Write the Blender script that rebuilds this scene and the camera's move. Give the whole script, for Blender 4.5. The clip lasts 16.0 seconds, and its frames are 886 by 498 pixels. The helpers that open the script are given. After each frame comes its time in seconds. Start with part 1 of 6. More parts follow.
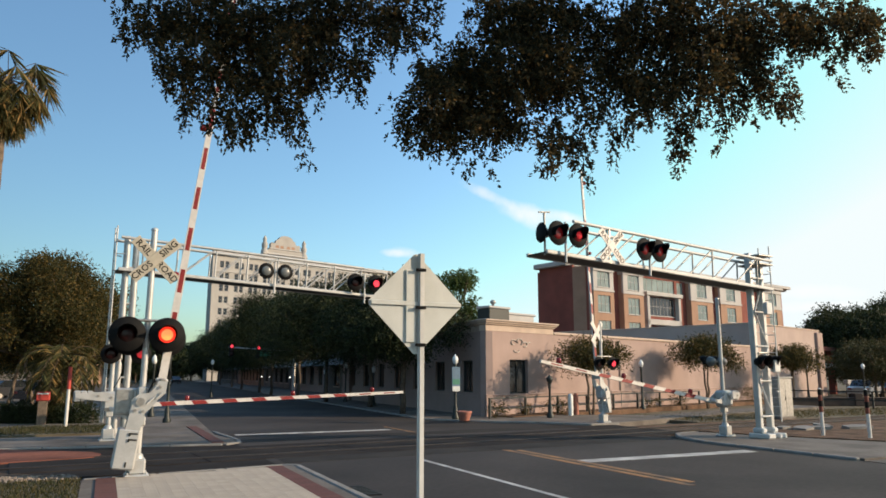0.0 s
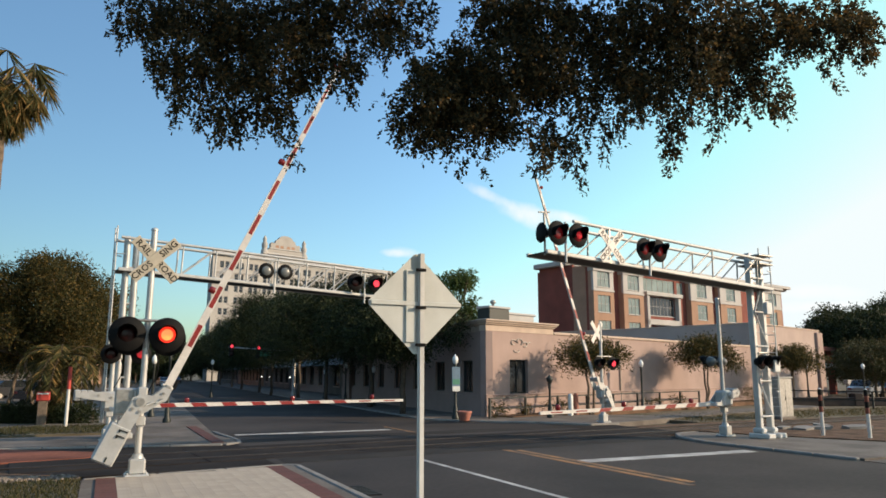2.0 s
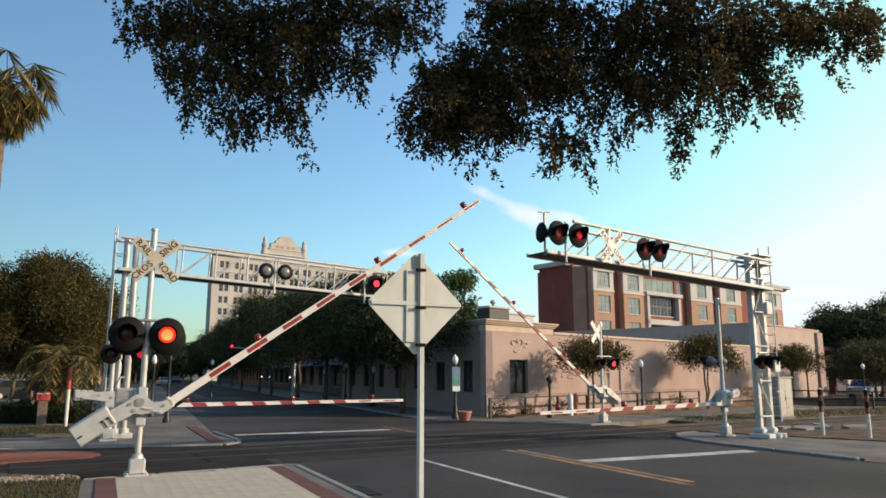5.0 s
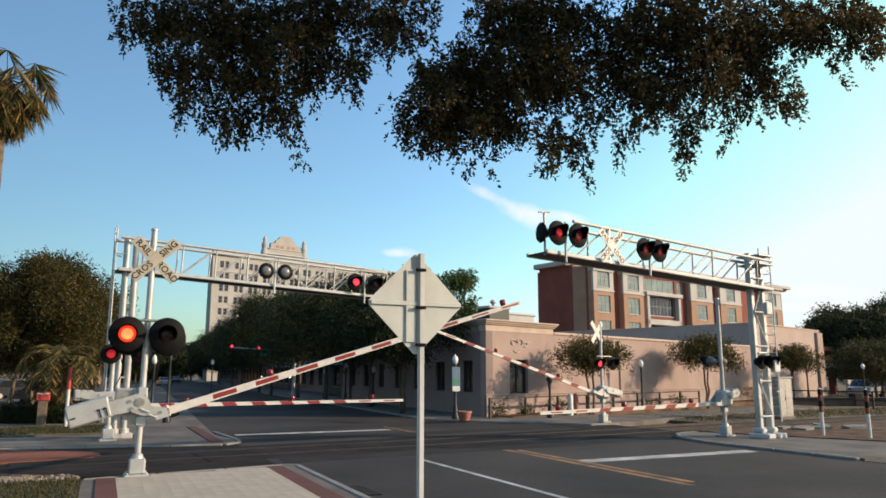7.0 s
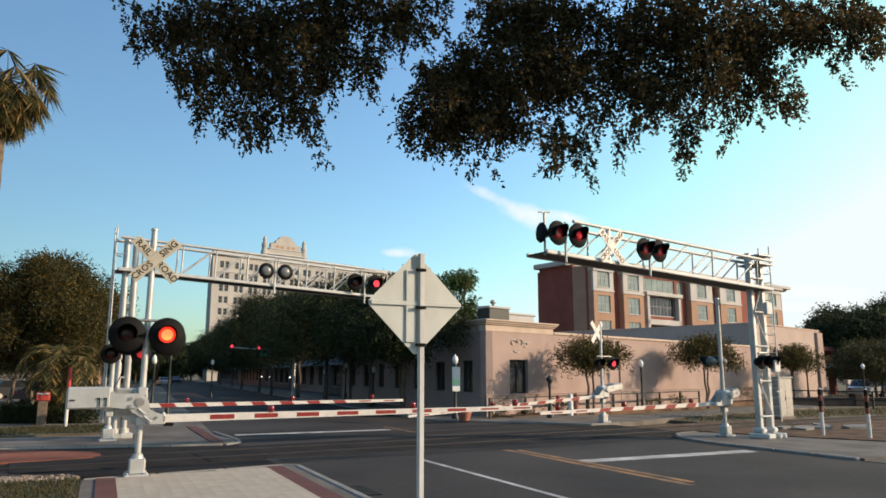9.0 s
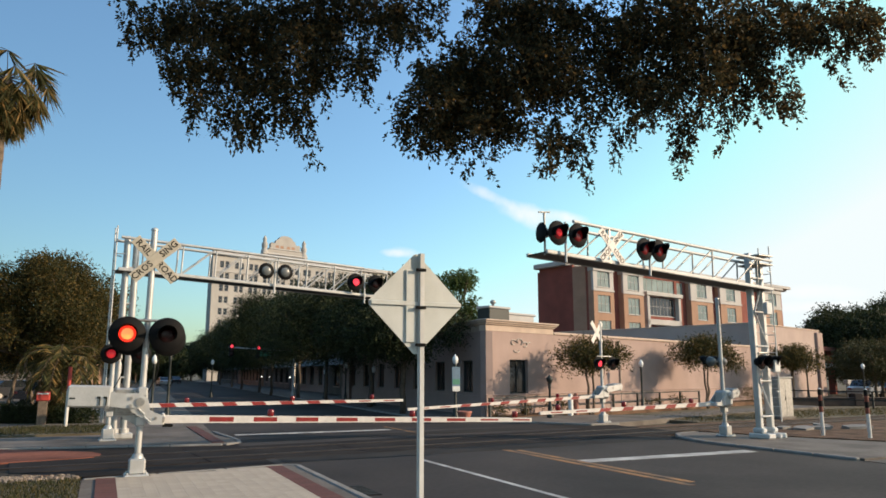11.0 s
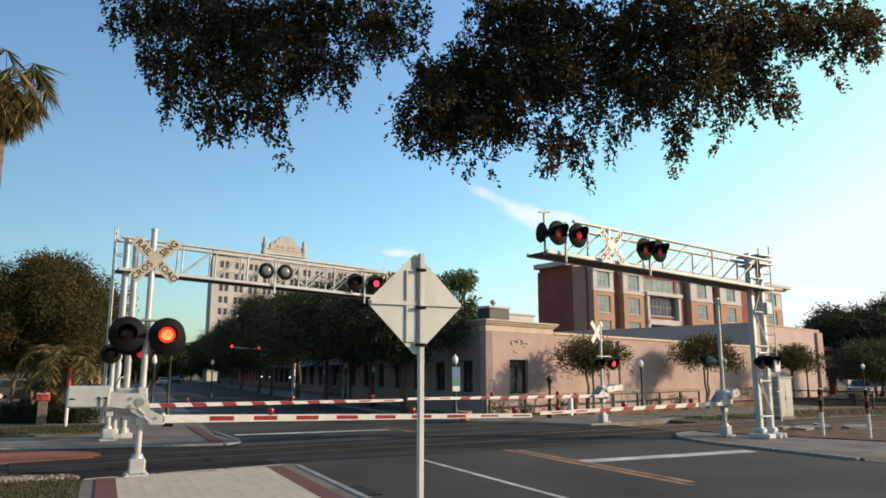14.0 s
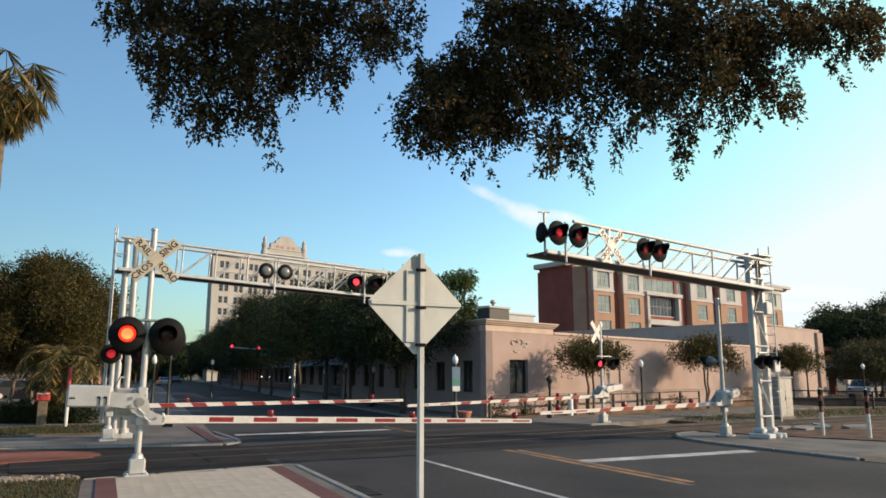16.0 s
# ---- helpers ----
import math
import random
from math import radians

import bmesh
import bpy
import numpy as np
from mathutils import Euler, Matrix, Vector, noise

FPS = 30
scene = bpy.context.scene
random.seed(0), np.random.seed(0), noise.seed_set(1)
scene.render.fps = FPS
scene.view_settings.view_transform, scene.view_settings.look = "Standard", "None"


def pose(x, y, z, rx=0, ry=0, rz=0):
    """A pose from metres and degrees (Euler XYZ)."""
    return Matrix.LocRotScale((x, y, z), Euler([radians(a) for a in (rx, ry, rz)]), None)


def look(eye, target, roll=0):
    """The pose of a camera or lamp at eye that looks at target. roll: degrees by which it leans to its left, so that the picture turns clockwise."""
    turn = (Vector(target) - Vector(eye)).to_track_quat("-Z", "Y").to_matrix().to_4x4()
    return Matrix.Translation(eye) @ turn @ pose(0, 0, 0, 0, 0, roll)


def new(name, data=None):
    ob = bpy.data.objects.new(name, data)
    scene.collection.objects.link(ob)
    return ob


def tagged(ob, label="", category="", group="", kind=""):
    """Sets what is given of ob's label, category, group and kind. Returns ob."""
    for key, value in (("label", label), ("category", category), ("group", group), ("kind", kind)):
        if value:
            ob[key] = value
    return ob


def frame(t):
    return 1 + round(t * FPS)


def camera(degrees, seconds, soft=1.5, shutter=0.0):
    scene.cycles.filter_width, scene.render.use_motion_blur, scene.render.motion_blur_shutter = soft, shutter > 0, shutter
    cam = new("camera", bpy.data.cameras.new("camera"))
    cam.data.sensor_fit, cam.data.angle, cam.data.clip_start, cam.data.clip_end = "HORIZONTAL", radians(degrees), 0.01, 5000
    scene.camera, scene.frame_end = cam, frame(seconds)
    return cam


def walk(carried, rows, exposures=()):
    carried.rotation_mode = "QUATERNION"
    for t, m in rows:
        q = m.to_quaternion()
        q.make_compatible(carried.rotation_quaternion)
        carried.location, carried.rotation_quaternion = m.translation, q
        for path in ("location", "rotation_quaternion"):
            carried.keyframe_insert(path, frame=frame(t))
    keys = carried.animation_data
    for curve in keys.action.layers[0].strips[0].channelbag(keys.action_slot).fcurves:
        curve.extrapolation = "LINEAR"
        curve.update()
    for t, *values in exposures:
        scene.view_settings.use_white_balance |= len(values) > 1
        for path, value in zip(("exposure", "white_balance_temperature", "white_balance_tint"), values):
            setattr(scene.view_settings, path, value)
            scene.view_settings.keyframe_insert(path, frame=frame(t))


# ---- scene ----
# World: x across the road, y along it, origin on the centre line at the near stop line.
cam = camera(63.4, 16.0, soft=1.65)
EYE = (-9.987, -17.11, 2.0)
walk(cam, [(0.0, pose(*EYE, 99.87, 0, -25)), (16.0, pose(*EYE, 99.87, 0, -25))], exposures=[(0.0, 0.3), (16.0, 0.3)])

# ---- light ----
SUN_DIR = Vector((0.868, -0.504, 0.36)).normalized()


def make_world():
    world = bpy.data.worlds.new("evening_sky")
    scene.world = world
    world.use_nodes = True
    nt = world.node_tree
    nt.nodes.clear()
    out = nt.nodes.new("ShaderNodeOutputWorld")
    bg = nt.nodes.new("ShaderNodeBackground")
    sky = nt.nodes.new("ShaderNodeTexSky")
    sky.sky_type = "NISHITA"
    sky.sun_disc = False
    sky.sun_elevation = math.asin(SUN_DIR.z)
    sky.sun_rotation = math.atan2(SUN_DIR.x, SUN_DIR.y)
    sky.air_density, sky.dust_density, sky.ozone_density = 1.0, 1.0, 3.0
    bg.inputs["Strength"].default_value = 0.13
    co = nt.nodes.new("ShaderNodeTexCoord")
    noi = nt.nodes.new("ShaderNodeTexNoise")
    noi.inputs["Scale"].default_value, noi.inputs["Detail"].default_value = 14.0, 6.0
    nt.links.new(co.outputs["Generated"], noi.inputs["Vector"])
    tone = nt.nodes.new("ShaderNodeGamma")
    tone.inputs["Gamma"].default_value = 1.3
    nt.links.new(sky.outputs[0], tone.inputs["Color"])
    haze = nt.nodes.new("ShaderNodeVectorMath")
    haze.operation = "MULTIPLY"
    haze.inputs[1].default_value = (1.58, 1.65, 1.40)
    pale = nt.nodes.new("ShaderNodeHueSaturation")
    pale.inputs["Saturation"].default_value = 0.95
    nt.links.new(tone.outputs[0], pale.inputs["Color"])
    nt.links.new(pale.outputs[0], haze.inputs[0])
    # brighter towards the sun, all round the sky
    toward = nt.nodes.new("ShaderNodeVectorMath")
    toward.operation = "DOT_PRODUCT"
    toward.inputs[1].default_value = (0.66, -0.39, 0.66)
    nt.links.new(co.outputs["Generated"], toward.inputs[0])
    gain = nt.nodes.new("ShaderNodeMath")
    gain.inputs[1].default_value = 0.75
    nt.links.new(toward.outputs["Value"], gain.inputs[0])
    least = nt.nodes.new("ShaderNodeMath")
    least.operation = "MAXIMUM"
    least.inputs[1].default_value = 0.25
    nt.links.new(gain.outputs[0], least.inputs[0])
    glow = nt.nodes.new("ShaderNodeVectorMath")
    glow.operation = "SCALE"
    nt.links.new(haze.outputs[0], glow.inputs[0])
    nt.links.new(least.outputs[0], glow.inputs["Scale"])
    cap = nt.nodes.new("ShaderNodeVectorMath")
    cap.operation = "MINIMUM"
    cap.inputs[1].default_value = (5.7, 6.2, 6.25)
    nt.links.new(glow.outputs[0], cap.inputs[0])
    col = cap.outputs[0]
    # thin evening clouds: direction (azimuth from the road, height), long and short half widths, tilt, amount
    for az, el, la, lb, tilt, amount in ((28.6, 14.2, 2.6, 0.5, -26, 0.8), (31.5, 12.6, 2.6, 0.85, -20, 0.85), (35.3, 12.1, 2.2, 0.5, -14, 0.9), (22.8, 9.4, 1.9, 0.5, -12, 0.8),
                                         (21.2, 9.5, 1.3, 0.35, -5, 0.8), (53.5, 5.6, 3.6, 0.55, -4, 0.6), (54.5, 4.7, 4.0, 0.45, 3, 0.6), (50.9, 4.7, 3.0, 0.4, 2, 0.5)):
        a, e = radians(az), radians(el)
        d = Vector((math.sin(a) * math.cos(e), math.cos(a) * math.cos(e), math.sin(e)))
        right = Vector((math.cos(a), -math.sin(a), 0))
        up = right.cross(d)
        r = radians(tilt)
        u, v = right * math.cos(r) + up * math.sin(r), up * math.cos(r) - right * math.sin(r)
        total = None
        for axis, half in ((u, la), (v, lb)):
            dot = nt.nodes.new("ShaderNodeVectorMath")
            dot.operation = "DOT_PRODUCT"
            dot.inputs[1].default_value = axis / radians(half)
            nt.links.new(co.outputs["Generated"], dot.inputs[0])
            sub = nt.nodes.new("ShaderNodeMath")
            sub.operation = "SUBTRACT"
            sub.inputs[1].default_value = d.dot(axis) / radians(half)
            nt.links.new(dot.outputs["Value"], sub.inputs[0])
            sq = nt.nodes.new("ShaderNodeMath")
            sq.operation = "MULTIPLY"
            nt.links.new(sub.outputs[0], sq.inputs[0])
            nt.links.new(sub.outputs[0], sq.inputs[1])
            if total is None:
                total = sq.outputs[0]
            else:
                add = nt.nodes.new("ShaderNodeMath")
                nt.links.new(total, add.inputs[0])
                nt.links.new(sq.outputs[0], add.inputs[1])
                total = add.outputs[0]
        wob = nt.nodes.new("ShaderNodeMath")
        wob.operation = "MULTIPLY_ADD"
        wob.inputs[1].default_value, wob.inputs[2].default_value = 5.0, -2.3
        nt.links.new(noi.outputs["Fac"], wob.inputs[0])
        both = nt.nodes.new("ShaderNodeMath")
        nt.links.new(total, both.inputs[0])
        nt.links.new(wob.outputs[0], both.inputs[1])
        ramp = nt.nodes.new("ShaderNodeMapRange")
        ramp.interpolation_type = "SMOOTHSTEP"
        for key, value in (("From Min", 1.4), ("From Max", -0.9), ("To Min", 0.0), ("To Max", amount)):
            ramp.inputs[key].default_value = value
        nt.links.new(both.outputs[0], ramp.inputs["Value"])
        mix = nt.nodes.new("ShaderNodeMix")
        mix.data_type = "RGBA"
        nt.links.new(ramp.outputs[0], mix.inputs["Factor"])
        nt.links.new(col, mix.inputs["A"])
        mix.inputs["B"].default_value = (6.6, 6.5, 6.4, 1)
        col = mix.outputs["Result"]
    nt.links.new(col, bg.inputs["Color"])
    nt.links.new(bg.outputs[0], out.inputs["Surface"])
    sun = bpy.data.lights.new("sun", "SUN")
    sun.energy, sun.angle, sun.color = 4.8, radians(0.6), (1.0, 0.77, 0.54)
    ob = new("sun", sun)
    ob.matrix_world = look(SUN_DIR * 60, (0, 0, 0))


make_world()


# ---- materials ----
def material(name, color, rough=0.7, metal=0.0, vary=0.25, scale=6.0, fine=80.0, bump=0.15, dirt=None, emit=None, spec=0.5, island=0.0, piece=0.0, depth=0.01):
    m = bpy.data.materials.new(name)
    m.use_nodes = True
    nt = m.node_tree
    b = nt.nodes["Principled BSDF"]
    b.inputs["Roughness"].default_value, b.inputs["Metallic"].default_value = rough, metal
    b.inputs["Specular IOR Level"].default_value = spec
    co = nt.nodes.new("ShaderNodeTexCoord")
    big, small = nt.nodes.new("ShaderNodeTexNoise"), nt.nodes.new("ShaderNodeTexNoise")
    for n, s, d in ((big, scale, 5.0), (small, fine, 3.0)):
        n.inputs["Scale"].default_value, n.inputs["Detail"].default_value = s, d
        nt.links.new(co.outputs["Object"], n.inputs["Vector"])
    ramp = nt.nodes.new("ShaderNodeValToRGB")
    lo = dirt or tuple(c * (1 - vary) for c in color)
    hi = tuple(min(1.0, c * (1 + vary * 0.6)) for c in color)
    ramp.color_ramp.elements[0].position, ramp.color_ramp.elements[1].position = 0.32, 0.68
    ramp.color_ramp.elements[0].color, ramp.color_ramp.elements[1].color = (*lo, 1), (*hi, 1)
    nt.links.new(big.outputs["Fac"], ramp.inputs["Fac"])
    grain = nt.nodes.new("ShaderNodeMapRange")
    grain.inputs["To Min"].default_value, grain.inputs["To Max"].default_value = 1 - vary * 0.9, 1 + vary * 0.9
    nt.links.new(small.outputs["Fac"], grain.inputs["Value"])
    value = grain.outputs[0]
    extra = []
    if island:
        geo = nt.nodes.new("ShaderNodeNewGeometry")
        extra.append((geo.outputs["Random Per Island"], island))
    if piece:
        info = nt.nodes.new("ShaderNodeObjectInfo")
        extra.append((info.outputs["Random"], piece))
    for socket, amount in extra:
        r = nt.nodes.new("ShaderNodeMapRange")
        r.inputs["To Min"].default_value, r.inputs["To Max"].default_value = 1 - amount, 1 + amount
        nt.links.new(socket, r.inputs["Value"])
        mul = nt.nodes.new("ShaderNodeMath")
        mul.operation = "MULTIPLY"
        nt.links.new(value, mul.inputs[0])
        nt.links.new(r.outputs[0], mul.inputs[1])
        value = mul.outputs[0]
    tint = nt.nodes.new("ShaderNodeVectorMath")
    tint.operation = "SCALE"
    nt.links.new(ramp.outputs["Color"], tint.inputs[0])
    nt.links.new(value, tint.inputs["Scale"])
    nt.links.new(tint.outputs["Vector"], b.inputs["Base Color"])
    if bump:
        bp = nt.nodes.new("ShaderNodeBump")
        bp.inputs["Strength"].default_value, bp.inputs["Distance"].default_value = bump, depth
        nt.links.new(small.outputs["Fac"], bp.inputs["Height"])
        nt.links.new(bp.outputs["Normal"], b.inputs["Normal"])
    if emit:
        b.inputs["Emission Color"].default_value = (*emit[0], 1)
        b.inputs["Emission Strength"].default_value = emit[1]
    return m


def leaf_material(name, color, warm, through_light=0.35):
    """Leaves: their hue varies from leaf to leaf, and some light comes through them."""
    m = bpy.data.materials.new(name)
    m.use_nodes = True
    nt = m.node_tree
    b = nt.nodes["Principled BSDF"]
    geo = nt.nodes.new("ShaderNodeNewGeometry")
    ramp = nt.nodes.new("ShaderNodeValToRGB")
    ramp.color_ramp.elements[0].color = (*(c * 0.55 for c in color), 1)
    ramp.color_ramp.elements[1].color = (*warm, 1)
    mid = ramp.color_ramp.elements.new(0.6)
    mid.color = (*color, 1)
    nt.links.new(geo.outputs["Random Per Island"], ramp.inputs["Fac"])
    nt.links.new(ramp.outputs["Color"], b.inputs["Base Color"])
    b.inputs["Roughness"].default_value = 0.6
    b.inputs["Specular IOR Level"].default_value = 0.18
    tr = nt.nodes.new("ShaderNodeBsdfTranslucent")
    nt.links.new(ramp.outputs["Color"], tr.inputs["Color"])
    mix = nt.nodes.new("ShaderNodeMixShader")
    mix.inputs[0].default_value = through_light
    nt.links.new(b.outputs[0], mix.inputs[1])
    nt.links.new(tr.outputs[0], mix.inputs[2])
    nt.links.new(mix.outputs[0], nt.nodes["Material Output"].inputs["Surface"])
    return m


ASPHALT = material("asphalt", (0.041, 0.034, 0.030), 0.85, vary=0.55, scale=0.22, fine=9, bump=0.4, spec=0.3)
CROSSING = material("crossing_panel", (0.026, 0.022, 0.020), 0.9, vary=0.45, scale=0.8, fine=30, bump=0.3, spec=0.12)
PATCH = material("tar_patch", (0.029, 0.025, 0.022), 0.88, vary=0.5, scale=0.7, fine=20, bump=0.3, spec=0.2)
CONCRETE = material("concrete", (0.148, 0.128, 0.110), 0.88, vary=0.4, scale=0.7, fine=12, bump=0.25, spec=0.3)
KERB = material("kerb_concrete", (0.22, 0.205, 0.185), 0.85, vary=0.25, scale=2.0, fine=50, bump=0.2)
PAVER = material("pale_paver", (0.44, 0.37, 0.29), 0.85, vary=0.22, scale=1.0, fine=30, bump=0.2, piece=0.07)
BRICK_PAVER = material("red_paver", (0.12, 0.04, 0.03), 0.85, vary=0.3, scale=2, fine=40, bump=0.25, piece=0.2, island=0.18)
BRICK_APRON = material("red_apron_brick", (0.20, 0.075, 0.05), 0.9, vary=0.4, scale=0.9, fine=14, bump=0.3, spec=0.2)
GROUND = material("dry_ground", (0.11, 0.09, 0.055), 0.95, vary=0.35, scale=0.5, fine=25, bump=0.4)
BALLAST = material("ballast", (0.14, 0.085, 0.054), 0.95, vary=0.5, scale=1.2, fine=22, bump=0.9, depth=0.05, spec=0.2)
RUST_RAIL = material("rail_steel", (0.035, 0.028, 0.024), 0.55, 0.4, vary=0.4, scale=5)
LINE_WHITE = material("road_paint_white", (0.42, 0.41, 0.39), 0.7, vary=0.35, scale=2.2, fine=14, dirt=(0.26, 0.25, 0.24))
LINE_YELLOW = material("road_paint_yellow", (0.30, 0.145, 0.045), 0.75, vary=0.5, scale=2.2, fine=14, dirt=(0.10, 0.065, 0.04))
STUCCO = material("pink_stucco", (0.325, 0.238, 0.208), 0.9, vary=0.12, scale=0.8, fine=60, bump=0.25)
STUCCO_TRIM = material("cream_stucco_trim", (0.45, 0.35, 0.28), 0.85, vary=0.12, scale=1.5, fine=60)
STUCCO_PALE = material("pale_stucco", (0.38, 0.295, 0.26), 0.9, vary=0.1, scale=0.6, fine=50)
HOTEL_WALL = material("cream_masonry", (0.36, 0.342, 0.315), 0.9, vary=0.12, scale=0.25, fine=5)
RED_BRICK = material("red_brick", (0.20, 0.055, 0.04), 0.9, vary=0.2, scale=0.5, fine=10)
TAN_BRICK = material("tan_brick", (0.33, 0.20, 0.135), 0.9, vary=0.15, scale=0.5, fine=10)
CORNICE = material("pale_cornice", (0.40, 0.385, 0.37), 0.8, vary=0.12, scale=0.5, fine=10)
SHOP_WALL = material("shop_wall", (0.17, 0.15, 0.135), 0.9, vary=0.25, scale=0.5, fine=12)
GLASS = material("window_glass", (0.02, 0.024, 0.028), 0.08, vary=0.3, scale=0.6, bump=0, spec=0.8)
GLASS_PALE = material("pale_window_glass", (0.17, 0.225, 0.22), 0.22, vary=0.3, scale=0.5, bump=0, spec=0.5)
ROOFING = material("roof_membrane", (0.33, 0.31, 0.29), 0.9)
ALU = material("aluminium_paint", (0.47, 0.47, 0.455), 0.45, 0.35, vary=0.14, scale=3, fine=40, bump=0.08)
ALU_WHITE = material("white_metal_paint", (0.54, 0.54, 0.52), 0.5, 0.0, vary=0.12, scale=3, fine=40, bump=0.06)
GALV = material("galvanised_steel", (0.34, 0.33, 0.305), 0.45, 0.6, vary=0.22, scale=8, fine=60)
SIGN_BACK = material("sign_aluminium", (0.50, 0.515, 0.49), 0.5, 0.2, vary=0.14, scale=2.2, fine=70, bump=0.05)
BLACK = material("black_paint", (0.007, 0.007, 0.007), 0.7, spec=0.15, vary=0.2, bump=0.05)
DARK_METAL = material("dark_green_metal", (0.02, 0.025, 0.022), 0.5, 0.2, vary=0.2, bump=0.05)
RETRO_RED = material("red_reflective", (0.23, 0.016, 0.014), 0.5, vary=0.2, scale=8, bump=0)
RETRO_WHITE = material("white_reflective", (0.60, 0.57, 0.53), 0.5, vary=0.1, scale=8, bump=0)
CREAM_SIGN = material("aged_sign_white", (0.46, 0.41, 0.32), 0.6, vary=0.14, scale=6, bump=0)
LENS_OFF = material("unlit_red_lens", (0.018, 0.004, 0.004), 0.3, vary=0.15, bump=0, spec=0.3)
LENS_DIM = material("red_lens", (0.14, 0.010, 0.012), 0.25, vary=0.1, bump=0, emit=((1.0, 0.05, 0.06), 0.025))
LENS_PALE = material("clear_lens", (0.10, 0.11, 0.11), 0.3, vary=0.1, bump=0, spec=0.6)
GLOW_EDGE = material("lit_red_lens", (0.5, 0.02, 0.01), 0.3, vary=0.05, bump=0, emit=((1.0, 0.035, 0.015), 1.1))
GLOW_CORE = material("lit_lamp_core", (0.9, 0.3, 0.05), 0.3, vary=0.05, bump=0, emit=((1.0, 0.125, 0.04), 2.0))
GLOW_RED = material("lit_far_lens", (0.6, 0.03, 0.03), 0.3, vary=0.05, bump=0, emit=((1.0, 0.06, 0.09), 1.1))
GLOW_DIM = material("dim_lit_lens", (0.4, 0.02, 0.02), 0.3, vary=0.05, bump=0, emit=((1.0, 0.04, 0.06), 0.25))
GLOBE = material("frosted_globe", (0.72, 0.72, 0.70), 0.4, vary=0.06, bump=0)
ORANGE = material("orange_plastic", (0.15, 0.028, 0.015), 0.5, vary=0.15)
BARK = material("bark", (0.10, 0.075, 0.055), 0.95, vary=0.4, scale=6, fine=40, bump=0.9, depth=0.03)
PALE_BARK = material("pale_bark", (0.14, 0.105, 0.075), 0.95, vary=0.4, scale=6, fine=40, bump=0.6, depth=0.02)
LEAF_OAK = leaf_material("oak_leaf", (0.052, 0.048, 0.024), (0.17, 0.10, 0.034), 0.45)
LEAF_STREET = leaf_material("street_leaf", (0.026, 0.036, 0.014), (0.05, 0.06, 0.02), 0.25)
LEAF_YOUNG = leaf_material("young_leaf", (0.052, 0.053, 0.018), (0.18, 0.115, 0.03), 0.4)
LEAF_FAR = leaf_material("far_leaf", (0.05, 0.055, 0.022), (0.10, 0.075, 0.03), 0.25)
LEAF_BRIGHT = leaf_material("bright_leaf", (0.07, 0.11, 0.03), (0.13, 0.16, 0.05), 0.35)
LEAF_PALM = leaf_material("palm_leaf", (0.085, 0.085, 0.03), (0.28, 0.17, 0.06), 0.3)
CAR_DARK = material("dark_car_paint", (0.03, 0.033, 0.04), 0.25, 0.3, vary=0.1, bump=0, spec=0.7)
CAR_PALE = material("silver_car_paint", (0.45, 0.46, 0.48), 0.3, 0.5, vary=0.1, bump=0, spec=0.7)
TYRE = material("tyre_rubber", (0.02, 0.02, 0.02), 0.85, vary=0.2)


